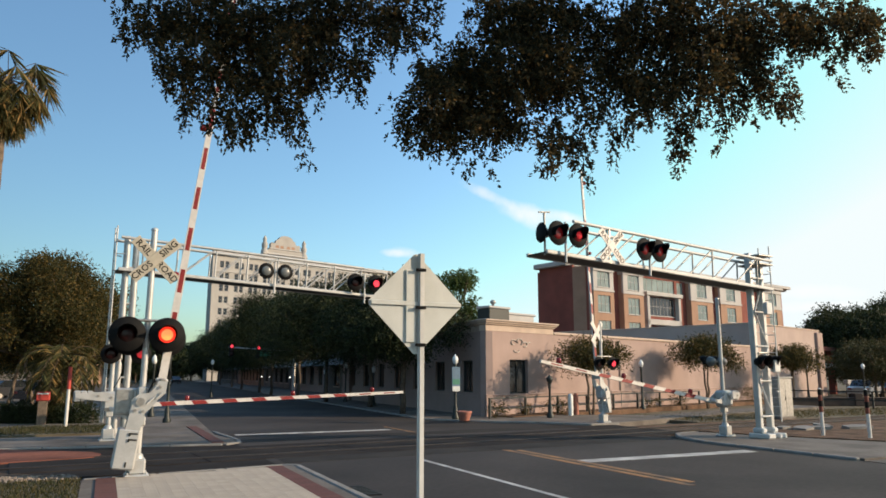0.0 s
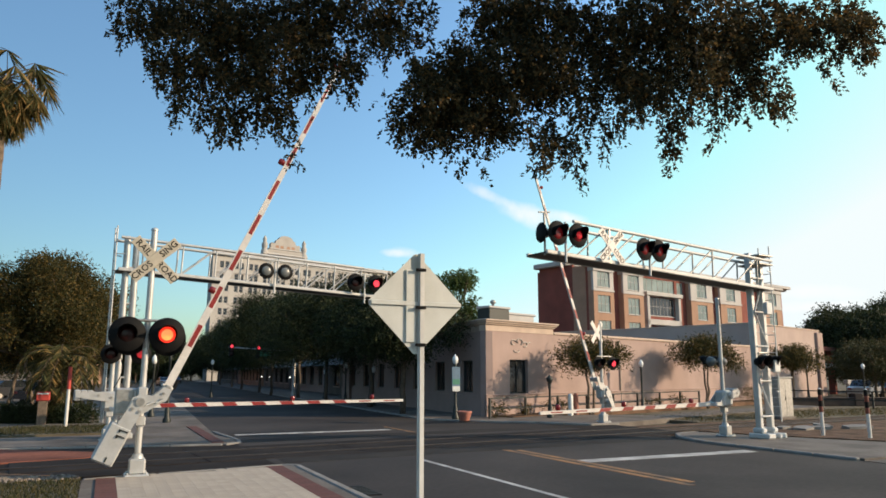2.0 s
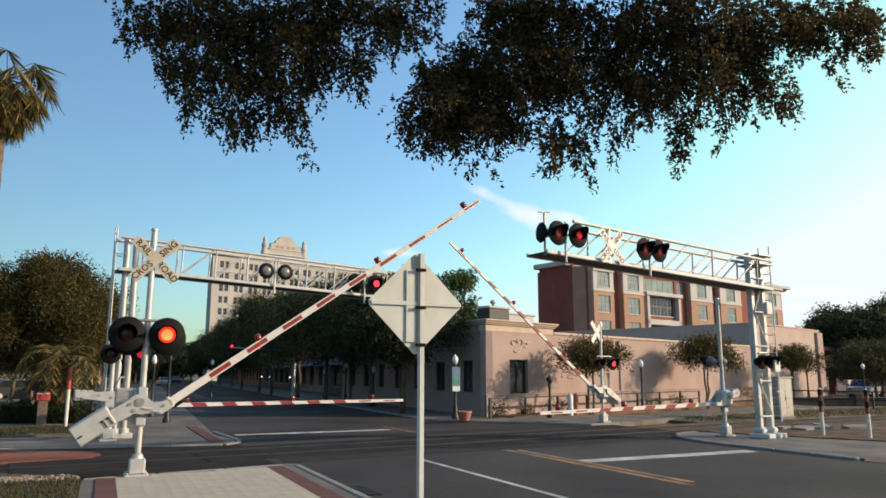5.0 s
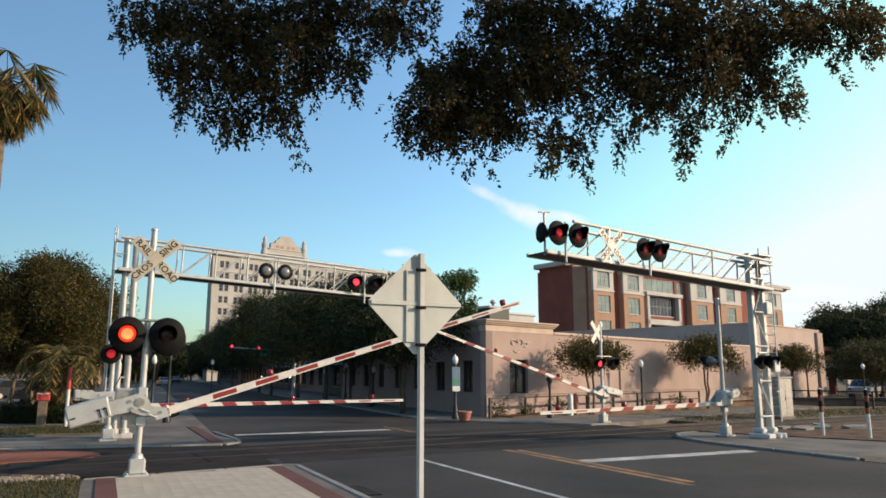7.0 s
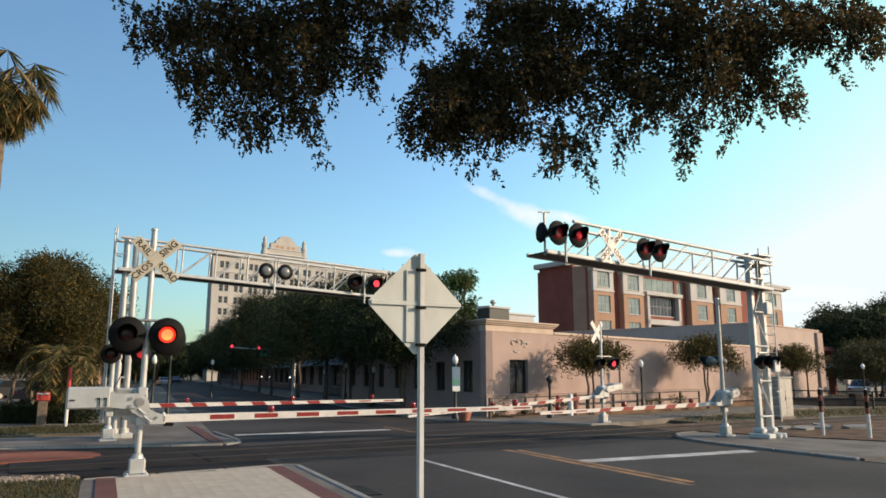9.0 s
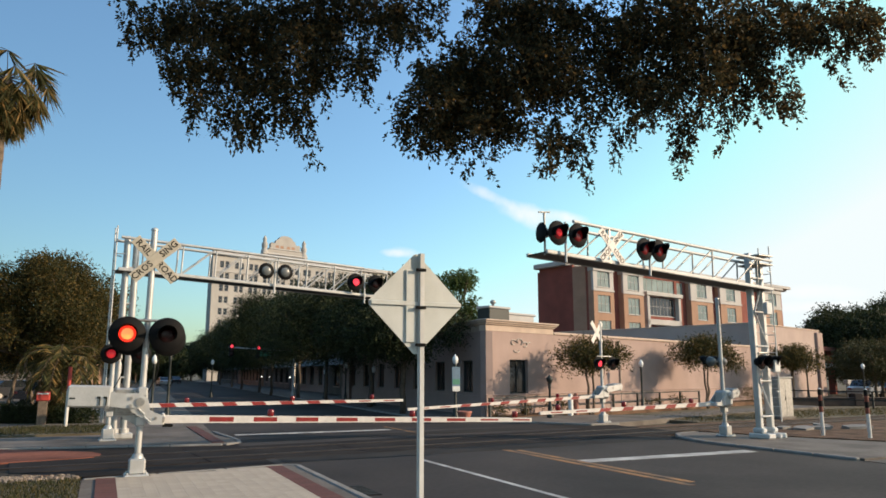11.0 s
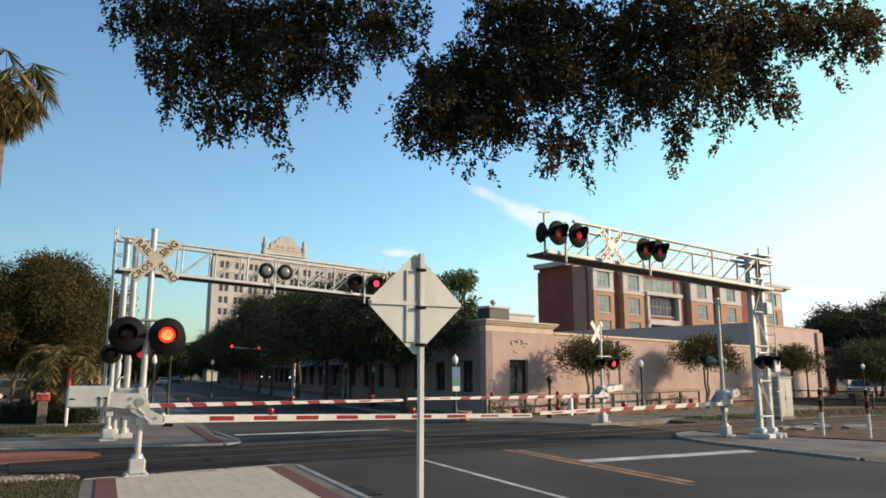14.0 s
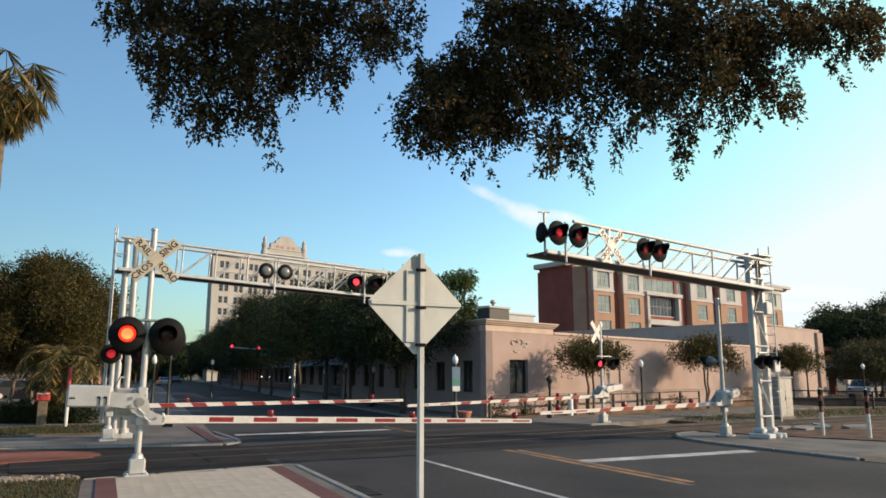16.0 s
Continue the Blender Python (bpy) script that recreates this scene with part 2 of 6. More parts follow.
# ---- mesh building ----
class Form:
    """Collects vertices and faces of one mesh, with a material slot for each face."""

    def __init__(self):
        self.v, self.f, self.m, self.s = [], [], [], []

    def add(self, verts, faces, slot=0, smooth=False, at=None):
        base = len(self.v)
        self.v += [tuple(at @ Vector(p)) for p in verts] if at is not None else [tuple(p) for p in verts]
        self.f += [tuple(i + base for i in f) for f in faces]
        self.m += [slot] * len(faces)
        self.s += [smooth] * len(faces)
        return self

    def box(self, x0, x1, y0, y1, z0, z1, slot=0, bevel=0.0, at=None):
        b = min(bevel, 0.45 * min(x1 - x0, y1 - y0, z1 - z0))
        if b <= 0:
            v = [(x, y, z) for z in (z0, z1) for y in (y0, y1) for x in (x0, x1)]
            return self.add(v, [(0, 2, 3, 1), (4, 5, 7, 6), (0, 1, 5, 4), (2, 6, 7, 3), (0, 4, 6, 2), (1, 3, 7, 5)], slot, False, at)
        v, f = [], []
        for k, z in ((1, z0), (0, z0 + b), (0, z1 - b), (1, z1)):
            i = b if k else 0
            v += [(x0 + b, y0 + i, z), (x1 - b, y0 + i, z), (x1 - i, y0 + b, z), (x1 - i, y1 - b, z),
                  (x1 - b, y1 - i, z), (x0 + b, y1 - i, z), (x0 + i, y1 - b, z), (x0 + i, y0 + b, z)]
        for r in range(3):
            for k in range(8):
                f.append((r * 8 + k, r * 8 + (k + 1) % 8, r * 8 + 8 + (k + 1) % 8, r * 8 + 8 + k))
        f += [tuple(range(7, -1, -1)), tuple(range(24, 32))]
        return self.add(v, f, slot, False, at)

    def tube(self, p0, p1, r0, r1=None, n=10, slot=0, caps=True, at=None):
        r1 = r0 if r1 is None else r1
        p0, p1 = Vector(p0), Vector(p1)
        d = (p1 - p0).normalized()
        u = d.orthogonal().normalized()
        w = d.cross(u)
        v = []
        for p, r in ((p0, r0), (p1, r1)):
            v += [p + (u * math.cos(2 * math.pi * k / n) + w * math.sin(2 * math.pi * k / n)) * r for k in range(n)]
        self.add(v, [(k, (k + 1) % n, n + (k + 1) % n, n + k) for k in range(n)], slot, True, at)
        if caps:
            self.add(v, [tuple(range(n - 1, -1, -1)), tuple(range(n, 2 * n))], slot, False, at)
        return self

    def chain(self, points, radii, n=8, slot=0):
        """A bent, tapered tube through the points, in one piece."""
        pts = [Vector(p) for p in points]
        u = (pts[1] - pts[0]).orthogonal().normalized()
        v, f = [], []
        for i, p in enumerate(pts):
            d = (pts[min(i + 1, len(pts) - 1)] - pts[max(i - 1, 0)]).normalized()
            u = (u - d * u.dot(d)).normalized()
            w = d.cross(u)
            v += [p + (u * math.cos(2 * math.pi * k / n) + w * math.sin(2 * math.pi * k / n)) * radii[i] for k in range(n)]
        for i in range(len(pts) - 1):
            f += [(i * n + k, i * n + (k + 1) % n, (i + 1) * n + (k + 1) % n, (i + 1) * n + k) for k in range(n)]
        f += [tuple(range(n - 1, -1, -1)), tuple(range(len(v) - n, len(v)))]
        return self.add(v, f, slot, True)

    def lathe(self, profile, n=16, slot=0, at=None):
        """Profile of (radius, z) turned about z."""
        v = [(r * math.cos(2 * math.pi * k / n), r * math.sin(2 * math.pi * k / n), z) for r, z in profile for k in range(n)]
        f = [(i * n + k, i * n + (k + 1) % n, (i + 1) * n + (k + 1) % n, (i + 1) * n + k) for i in range(len(profile) - 1) for k in range(n)]
        return self.add(v, f, slot, True, at)

    def prism(self, outline, z0, z1, slot=0, at=None):
        """Flat outline (x, y), counter-clockwise, drawn up from z0 to z1."""
        n = len(outline)
        v = [(x, y, z0) for x, y in outline] + [(x, y, z1) for x, y in outline]
        f = [tuple(range(n - 1, -1, -1)), tuple(range(n, 2 * n))] + [(k, (k + 1) % n, n + (k + 1) % n, n + k) for k in range(n)]
        return self.add(v, f, slot, False, at)

    def mesh(self, name, mats):
        me = bpy.data.meshes.new(name)
        me.from_pydata(self.v, [], self.f)
        for m in mats if isinstance(mats, (list, tuple)) else [mats]:
            me.materials.append(m)
        me.polygons.foreach_set("material_index", self.m)
        me.polygons.foreach_set("use_smooth", self.s)
        me.update()
        return me


def part(name, form, mats, parent=None, label="", at=None):
    """One mesh object, under a thing or a part where a parent is given."""
    ob = new(name, form.mesh(name, mats))
    if parent is not None:
        ob.parent = parent
    if at is not None:
        ob.matrix_basis = at
    if label:
        tagged(ob, label)
    return ob


def thing(name, at, label, category, group="", kind=""):
    ob = new(name)
    ob.matrix_basis = at
    return tagged(ob, label, category, group, kind)


# ---- ground, road and tracks ----
def ground():
    f = Form()
    n = 24
    v = [(0, 60, -0.16)]
    for r in (40, 300, 4000):
        v += [(r * math.cos(2 * math.pi * k / n), 60 + r * math.sin(2 * math.pi * k / n), -0.16) for k in range(n)]
    fa = [(0, 1 + k, 1 + (k + 1) % n) for k in range(n)]
    for ring in range(2):
        b = 1 + ring * n
        fa += [(b + k, b + n + k, b + n + (k + 1) % n, b + (k + 1) % n) for k in range(n)]
    f.add(v, fa)
    ob = part("ground", f, GROUND)
    tagged(ob, "dry brown-green ground reaching to the horizon", "ground", kind="structure")


FAR_SLOPE = 0.05


def far_x(x, y):
    return x + FAR_SLOPE * (y - 8)


def road():
    f = Form()
    f.prism([(-6.2, -60), (6.15, -60), (6.15, 8.5), (4.6, 10.0), (2.9, 12.5), (far_x(2.5, 320), 320), (far_x(-6.5, 320), 320), (-6.5, 8), (-6.35, 5.5)], -0.15, 0.0)
    ob = part("road", f, ASPHALT)
    tagged(ob, "worn grey asphalt street with faded lane markings", "road", kind="structure")
    # the surface carries on level past the kerb lines beside the tracks
    # left piece: dark panel colour, partly standing in for the shadow over it
    part("path_crossing", Form().prism([(-13.5, -0.9), (-6.2, -0.53), (-6.2, 5.6), (-9.6, 5.68), (-13.5, 5.6)], -0.15, -0.006), CROSSING, ob)
    part("path_crossing", Form().prism([(6.15, -1.0), (6.95, 1.9), (8.6, 2.6), (8.6, 6.8), (7.5, 6.9), (6.15, 8.5)], -0.15, -0.006), CROSSING, ob)
    part("gutter", Form().prism([(-6.8, 5.6), (-6.5, 5.6), (-6.5, 8), (far_x(-6.5, 120), 120), (far_x(-6.9, 120), 120), (-6.9, 8)], -0.15, -0.002), CONCRETE, ob)
    lines = (("stop_line", LINE_WHITE, [(0.25, -3.1), (5.6, -3.1), (5.6, -2.62), (0.25, -2.62)]),
             ("stop_line", LINE_WHITE, [(-5.9, 7.8), (-0.4, 7.8), (-0.4, 8.2), (-5.9, 8.2)]),
             ("lane_line", LINE_WHITE, [(-3.08, -40), (-2.96, -40), (-2.96, -0.8), (-3.08, -0.8)]),
             ("centre_line", LINE_YELLOW, [(-0.22, -6.7), (-0.05, -6.7), (-0.05, 0.1), (-0.22, 0.1)]),
             ("centre_line", LINE_YELLOW, [(0.07, -6.4), (0.24, -6.4), (0.24, -0.1), (0.07, -0.1)]),
             ("centre_line", LINE_YELLOW, [(-0.12, 6.4), (0.0, 6.4), (0.0, 9.5), (-0.12, 9.5)]))
    for name, mat, outline in lines:
        part(name, Form().prism(outline, 0.0, 0.005), mat, ob)
    grate = part("drain_grate", Form().box(-6.15, -5.6, -5.3, -4.2, 0.0, 0.012, bevel=0.004), BLACK, ob)
    for k in range(7):
        part("grate_bar", Form().box(-6.12, -5.63, -5.25 + 0.15 * k, -5.21 + 0.15 * k, 0.012, 0.022), DARK_METAL, grate)
    # patches and seals in the asphalt
    for x0, x1, y0, y1 in ((-6.1, 6.0, -0.35, 0.9), (-6.2, 6.1, 5.0, 6.1)):
        part("asphalt_patch", Form().prism([(x0, y0), (x1, y0 + 1.0), (x1, y1 + 1.0), (x0, y1)], 0.0, 0.004), PATCH, ob)
    return ob


TRACK = pose(0, 3.0, 0, 0, 0, 5.7)


def tracks():
    f = Form()
    f.prism([(-160, -2.1), (-6.6, -2.1), (-6.6, 2.1), (-160, 2.1)], -0.15, -0.03)
    f.prism([(6.6, -2.1), (200, -2.1), (200, 2.1), (6.6, 2.1)], -0.15, -0.03)
    bed = part("track_bed", f, BALLAST, at=TRACK)
    tagged(bed, "brown stone ballast bed of a single railway track", "track bed", kind="structure")
    rails = thing("railway_track", TRACK, "rusty steel rails on timber ties with rubber crossing panels", "railway track", kind="structure")
    for y in (-0.75, 0.75):
        r = Form()
        r.box(-160, 200, y - 0.035, y + 0.035, 0.0, 0.03, bevel=0.008)
        r.box(-160, 200, y - 0.012, y + 0.012, -0.1, 0.0)
        r.box(-160, 200, y - 0.07, y + 0.07, -0.13, -0.1)
        part("rail", r, RUST_RAIL, rails)
    # k = -1: extra left set, its dark colour partly standing in for shade
    for k in range(-1, 4):
        for y0, y1 in ((-1.62, -0.83), (-0.66, 0.66), (0.83, 1.62)):
            part("crossing_panel", Form().box(-7.8 + k * 4.0, -3.83 + k * 4.0, y0, y1, -0.1, 0.014, bevel=0.01), CROSSING, rails)
    tie = Form().box(-0.11, 0.11, -1.3, 1.3, -0.12, -0.02, bevel=0.01).mesh("tie", BARK)
    for k in range(70):
        x = 9.0 + k * 0.55 if k < 50 else -9.0 - (k - 50) * 0.55
        ob = new("tie", tie)
        ob.parent = rails
        ob.location = (x, 0, 0)


def slab(name, outline, mat, label, z1=0.12, kind="structure", category="pavement"):
    ob = part(name, Form().prism(outline, -0.15, z1), mat)
    return tagged(ob, label, category, kind=kind)


def kerb_run(parent, pts, width=0.16, z1=0.135, step=1.2, slope=True):
    """Kerb stones laid end to end along a line of points, on the left of the way."""
    for (x0, y0), (x1, y1) in zip(pts, pts[1:]):
        d = Vector((x1 - x0, y1 - y0, 0))
        n = max(1, round(d.length / step))
        a = math.atan2(d.y, d.x)
        L = d.length / n
        me = Form().box(0.006, L - 0.006, 0, width, -0.15, z1, bevel=0.025).mesh("kerb_stone", KERB)
        for k in range(n):
            ob = new("kerb_stone", me)
            ob.parent = parent
            ob.matrix_basis = Matrix.Translation((x0 + d.x * k / n, y0 + d.y * k / n, 0)) @ Matrix.Rotation(a, 4, "Z")


WALL_BED = pose(6.16, 12.77, 0, 0, 0, 20)


def pavements():
    # near corner with the pale pavers and a red border
    near = slab("pavement_near", [(-10.22, -60), (-6.08, -60), (-6.08, -0.82), (-6.3, -0.9), (-10.22, -1.52)], CONCRETE, "pale concrete pavement beside the road", 0.03)
    kerb_run(near, [(-5.93, -40), (-5.93, -6)], step=2.0, z1=0.05)
    kerb_run(near, [(-5.93, -6), (-5.93, -1.0), (-6.2, -0.76)], z1=0.05)
    kerb_run(near, [(-6.2, -0.74), (-10.22, -1.38)], width=0.13, z1=0.045)
    left = slab("pavement_far_left", [(-30, 6.8), (-12.4, 6.0), (-8.15, 5.15), (-6.7, 4.85), (-6.3, 5.2), (-6.3, 6.2), (-6.55, 8), (far_x(-6.7, 120), 120), (-30, 120)], CONCRETE, "grey concrete pavement beyond the tracks", 0.04)
    right = slab("pavement_right", [(6.2, -5.6), (11.8, -5.6), (10.64, -3.16), (9.04, 0.22), (8.5, 2.0), (7.4, 1.7), (6.6, 0.7), (6.2, -0.8)], CONCRETE, "concrete pavement around the signal masts", 0.06)
    slab("pavement_right_flush", [(6.16, -60), (40, -60), (13.0, -8.0), (11.8, -5.61), (6.16, -5.61)], CONCRETE, "worn concrete apron level with the road", 0.012)
    slab("dirt_verge", [(8.52, 2.0), (9.05, 0.24), (10.66, -3.14), (11.82, -5.58), (13.02, -7.98), (40, -59.9), (60, -59.9), (60, 5.4), (9.0, 2.3)], BALLAST, "brown gravelly verge behind the signal masts", 0.09, category="verge")
    kerb_run(right, [(8.4, 2.15), (7.3, 1.8), (6.48, 0.75), (6.06, -0.8), (6.06, -5.5)], z1=0.07)
    far = slab("pavement_far_right", [(6.35, 8.7), (7.6, 6.8), (9.0, 6.9), (12, 8.0), (30, 13.6), (30, 15.6), (13.5, 10.9), (9.8, 13.2), (14, 30), (far_x(9, 200), 200), (far_x(2.7, 200), 200), (3.05, 12.6), (4.75, 10.1)], CONCRETE, "concrete pavement in front of the pink building", 0.05)
    bed = WALL_BED @ Vector((0.3, 0, 0)), WALL_BED @ Vector((31, 0, 0)), WALL_BED @ Vector((31, -1.7, 0)), WALL_BED @ Vector((0.3, -1.3, 0))
    slab("planting_bed", [(p.x, p.y) for p in reversed(bed)], BALLAST, "brown mulch bed along the pink wall", 0.1, category="planting bed")
    kerb_run(left, [(-6.45, 9.5), (-6.2, 5.9), (-6.3, 5.1), (-6.75, 4.7), (-8.15, 5.0), (-12.4, 5.9)], width=0.14, z1=0.043)
    kerb_run(far, [(far_x(2.55, 60), 60), (2.95, 12.5), (4.65, 10.0), (6.2, 8.5), (7.5, 6.65), (9.0, 6.75)], z1=0.07)


ground()
road()
tracks()
pavements()


# ---- buildings ----
def wall_form(length, height, thick, openings, form=None, at=None, y0=0.0):
    """A wall along x from 0, outer face at y0, with openings (x0, x1, z0, z1) cut through, in one piece."""
    f = form or Form()
    xs = sorted({0, length, *(round(v, 4) for o in openings for v in o[:2])})
    zs = sorted({0, height, *(round(v, 4) for o in openings for v in o[2:])})
    nx, nz = len(xs), len(zs)

    def solid(i, k):
        if not (0 <= i < nx - 1 and 0 <= k < nz - 1):
            return False
        x, z = (xs[i] + xs[i + 1]) / 2, (zs[k] + zs[k + 1]) / 2
        return not any(o[0] < x < o[1] and o[2] < z < o[3] for o in openings)

    v = [(x, y, z) for y in (y0, y0 + thick) for z in zs for x in xs]
    fa = []
    for k in range(nz - 1):
        for i in range(nx - 1):
            if not solid(i, k):
                continue
            a, b, c, d = k * nx + i, k * nx + i + 1, (k + 1) * nx + i + 1, (k + 1) * nx + i
            o = nx * nz
            fa += [(a, b, c, d), (d + o, c + o, b + o, a + o)]
            for (di, dk), (p, q) in (((0, -1), (a, b)), ((1, 0), (b, c)), ((0, 1), (c, d)), ((-1, 0), (d, a))):
                if not solid(i + di, k + dk):
                    fa.append((p, p + o, q + o, q))
    return f.add(v, fa, 0, False, at)


def window_mesh_set(w, h, cols, rows, deep=0.18, frame_w=0.07):
    """Meshes of a window frame with its bars and of the glass behind, made once and shared."""
    bar = 0.05
    opens = []
    for c in range(cols):
        for r in range(rows):
            x0 = frame_w if c == 0 else w * c / cols + bar / 2
            x1 = w - frame_w if c == cols - 1 else w * (c + 1) / cols - bar / 2
            z0 = frame_w if r == 0 else h * r / rows + bar / 2
            z1 = h - frame_w if r == rows - 1 else h * (r + 1) / rows - bar / 2
            opens.append((x0, x1, z0, z1))
    fr = wall_form(w, h, 0.09, opens, y0=deep - 0.045)
    pane = Form().box(frame_w - 0.01, w - frame_w + 0.01, deep - 0.008, deep + 0.008, frame_w - 0.01, h - frame_w + 0.01)
    return fr, pane


class WindowKind:
    def __init__(self, w, h, cols, rows, frame_mat, glass, sill=None, deep=0.18):
        fr, pane = window_mesh_set(w, h, cols, rows, deep)
        self.frame, self.pane = fr.mesh("window_frame", frame_mat), pane.mesh("pane", glass)
        self.sill = Form().box(-0.08, w + 0.08, -0.08, 0.1, -0.1, 0, bevel=0.015).mesh("sill", sill) if sill else None

    def put(self, parent, x, z, at=None):
        w = new("window", self.frame)
        w.parent = parent
        w.matrix_basis = (at or Matrix()) @ Matrix.Translation((x, 0, z))
        for name, me in (("pane", self.pane), ("sill", self.sill)):
            if me:
                ob = new(name, me)
                ob.parent = w
        return w


HOUSE_X, HOUSE_Y, HOUSE_Z = 19.85, 37.39, 7.83
WALL = pose(6.16, 12.77, 0, 0, 0, 20)


def pink_building():
    b = thing("stucco_building", WALL, "low pink stucco corner building with a cream cornice and dark windows", "building")
    opens = [(1.72, 3.12, 1.05, 2.68)]
    part("wall", wall_form(31, 4.0, 0.35, opens), STUCCO, b)
    win = WindowKind(1.4, 1.63, 2, 1, DARK_METAL, GLASS, STUCCO_TRIM, 0.2)
    win.put(b, 1.72, 1.05)
    # side along the street: runs back from the corner
    side = pose(0, 0, 0, 0, 0, 67)
    opens2 = [(1.5 + 3.6 * k, 2.9 + 3.6 * k, 1.1, 2.65) for k in range(7)]
    f = wall_form(27, 4.0, 0.35, opens2, at=side @ Matrix.Translation((0, 0, 0)) @ Matrix.Diagonal((1, -1, 1, 1)))
    part("wall", f, STUCCO, b)
    wide = WindowKind(1.4, 1.55, 2, 1, DARK_METAL, GLASS, None, -0.2)
    for k in range(7):
        wide.put(b, 1.5 + 3.6 * k, 1.1, side @ Matrix.Translation((0, 0.02, 0)))
    # raised parapet with a stepped cornice on the corner block
    f = Form().box(-0.02, 5.3, -0.02, 0.4, 4.0, 4.3, bevel=0.01)
    f.box(-0.1, 5.36, -0.10, 0.42, 4.3, 4.38, bevel=0.02)
    f.box(-0.17, 5.42, -0.18, 0.42, 4.38, 4.47, bevel=0.02)
    f.box(-0.24, 5.48, -0.26, 0.44, 4.47, 4.55, bevel=0.02)
    for z0, z1, o in ((4.0, 4.3, 0.02), (4.3, 4.38, 0.1), (4.38, 4.47, 0.18), (4.47, 4.55, 0.26)):
        f.box(0.45, 27, -0.4, o, z0 + 0.003, z1 - 0.003, at=side)
    part("cornice", f, STUCCO_TRIM, b)
    part("parapet_cap", Form().box(5.3, 31, -0.07, 0.42, 4.0, 4.14, bevel=0.03), STUCCO_TRIM, b)
    f = Form().box(-0.06, 31, -0.07, 0, 0.0, 0.98, bevel=0.02).box(-0.1, 31, -0.11, 0, 0.98, 1.05, bevel=0.02)
    f.box(0.0, 27, 0, 0.07, 0.0, 0.98, at=side)
    part("plinth", f, STUCCO, b)
    # roof
    part("roof", Form().prism([(0.4, 0.35), (30.9, 0.35), (30.9, 22), (9.5, 24.0)], 3.45, 3.6), ROOFING, b)
    part("wall", Form().box(9, 31, 22, 22.3, 0, 3.9), STUCCO, b)
    # wrought scroll ornament above the window
    for cx, cz, r, a0, a1 in ((2.0, 3.5, 0.22, 20, 300), (2.45, 3.56, 0.26, -60, 230), (2.9, 3.45, 0.2, -120, 170), (3.2, 3.35, 0.3, 60, 150), (2.3, 3.2, 0.3, 200, 330)):
        pts = []
        for k in range(9):
            a = radians(a0 + (a1 - a0) * k / 8)
            pts.append((cx + r * (1 - 0.05 * k) * math.cos(a), -0.03, cz + 0.7 * r * (1 - 0.05 * k) * math.sin(a)))
        part("scroll_ornament", Form().chain(pts, [0.022] * 9, 5), GALV, b)
    part("downpipe", Form().tube((11.6, -0.06, 0), (11.6, -0.06, 3.9), 0.045, n=8), STUCCO_TRIM, b)
    # taller block at the far end
    t = thing("tall_stucco_block", WALL, "taller plain pale stucco block behind the low building", "building")
    part("wall", wall_form(15.0, 5.85, 0.35, [], at=Matrix.Translation((31.2, 0.0, 0))), STUCCO_PALE, t)
    part("wall", Form().box(31.2, 31.55, 0.35, 26, 0, 5.85), STUCCO_PALE, t)
    part("wall", Form().box(45.85, 46.2, 0.35, 26, 0, 5.85), STUCCO_PALE, t)
    part("wall", Form().box(31.2, 46.2, 26, 26.3, 0, 5.85), STUCCO_PALE, t)
    part("parapet_cap", Form().box(31.15, 46.3, -0.06, 26.4, 5.85, 5.95, bevel=0.02), STUCCO_TRIM, t)
    part("pilaster", Form().box(45.0, 46.4, -0.25, 0.0, 0, 5.7, bevel=0.03), STUCCO, t)
    # porch of red piers beyond it
    p = thing("brick_porch", WALL @ Matrix.Translation((46.6, 1.0, 0)), "open porch on red brick piers with a pale beam", "porch")
    for x in (0.3, 3.3, 6.3):
        part("pier", Form().box(x, x + 0.6, 0, 0.6, 0, 4.2, bevel=0.02), RED_BRICK, p)
    for z in (2.6, 4.2):
        part("beam", Form().box(0, 7.2, -0.1, 0.7, z, z + 0.4, bevel=0.02), CORNICE if z < 3 else RED_BRICK, p)


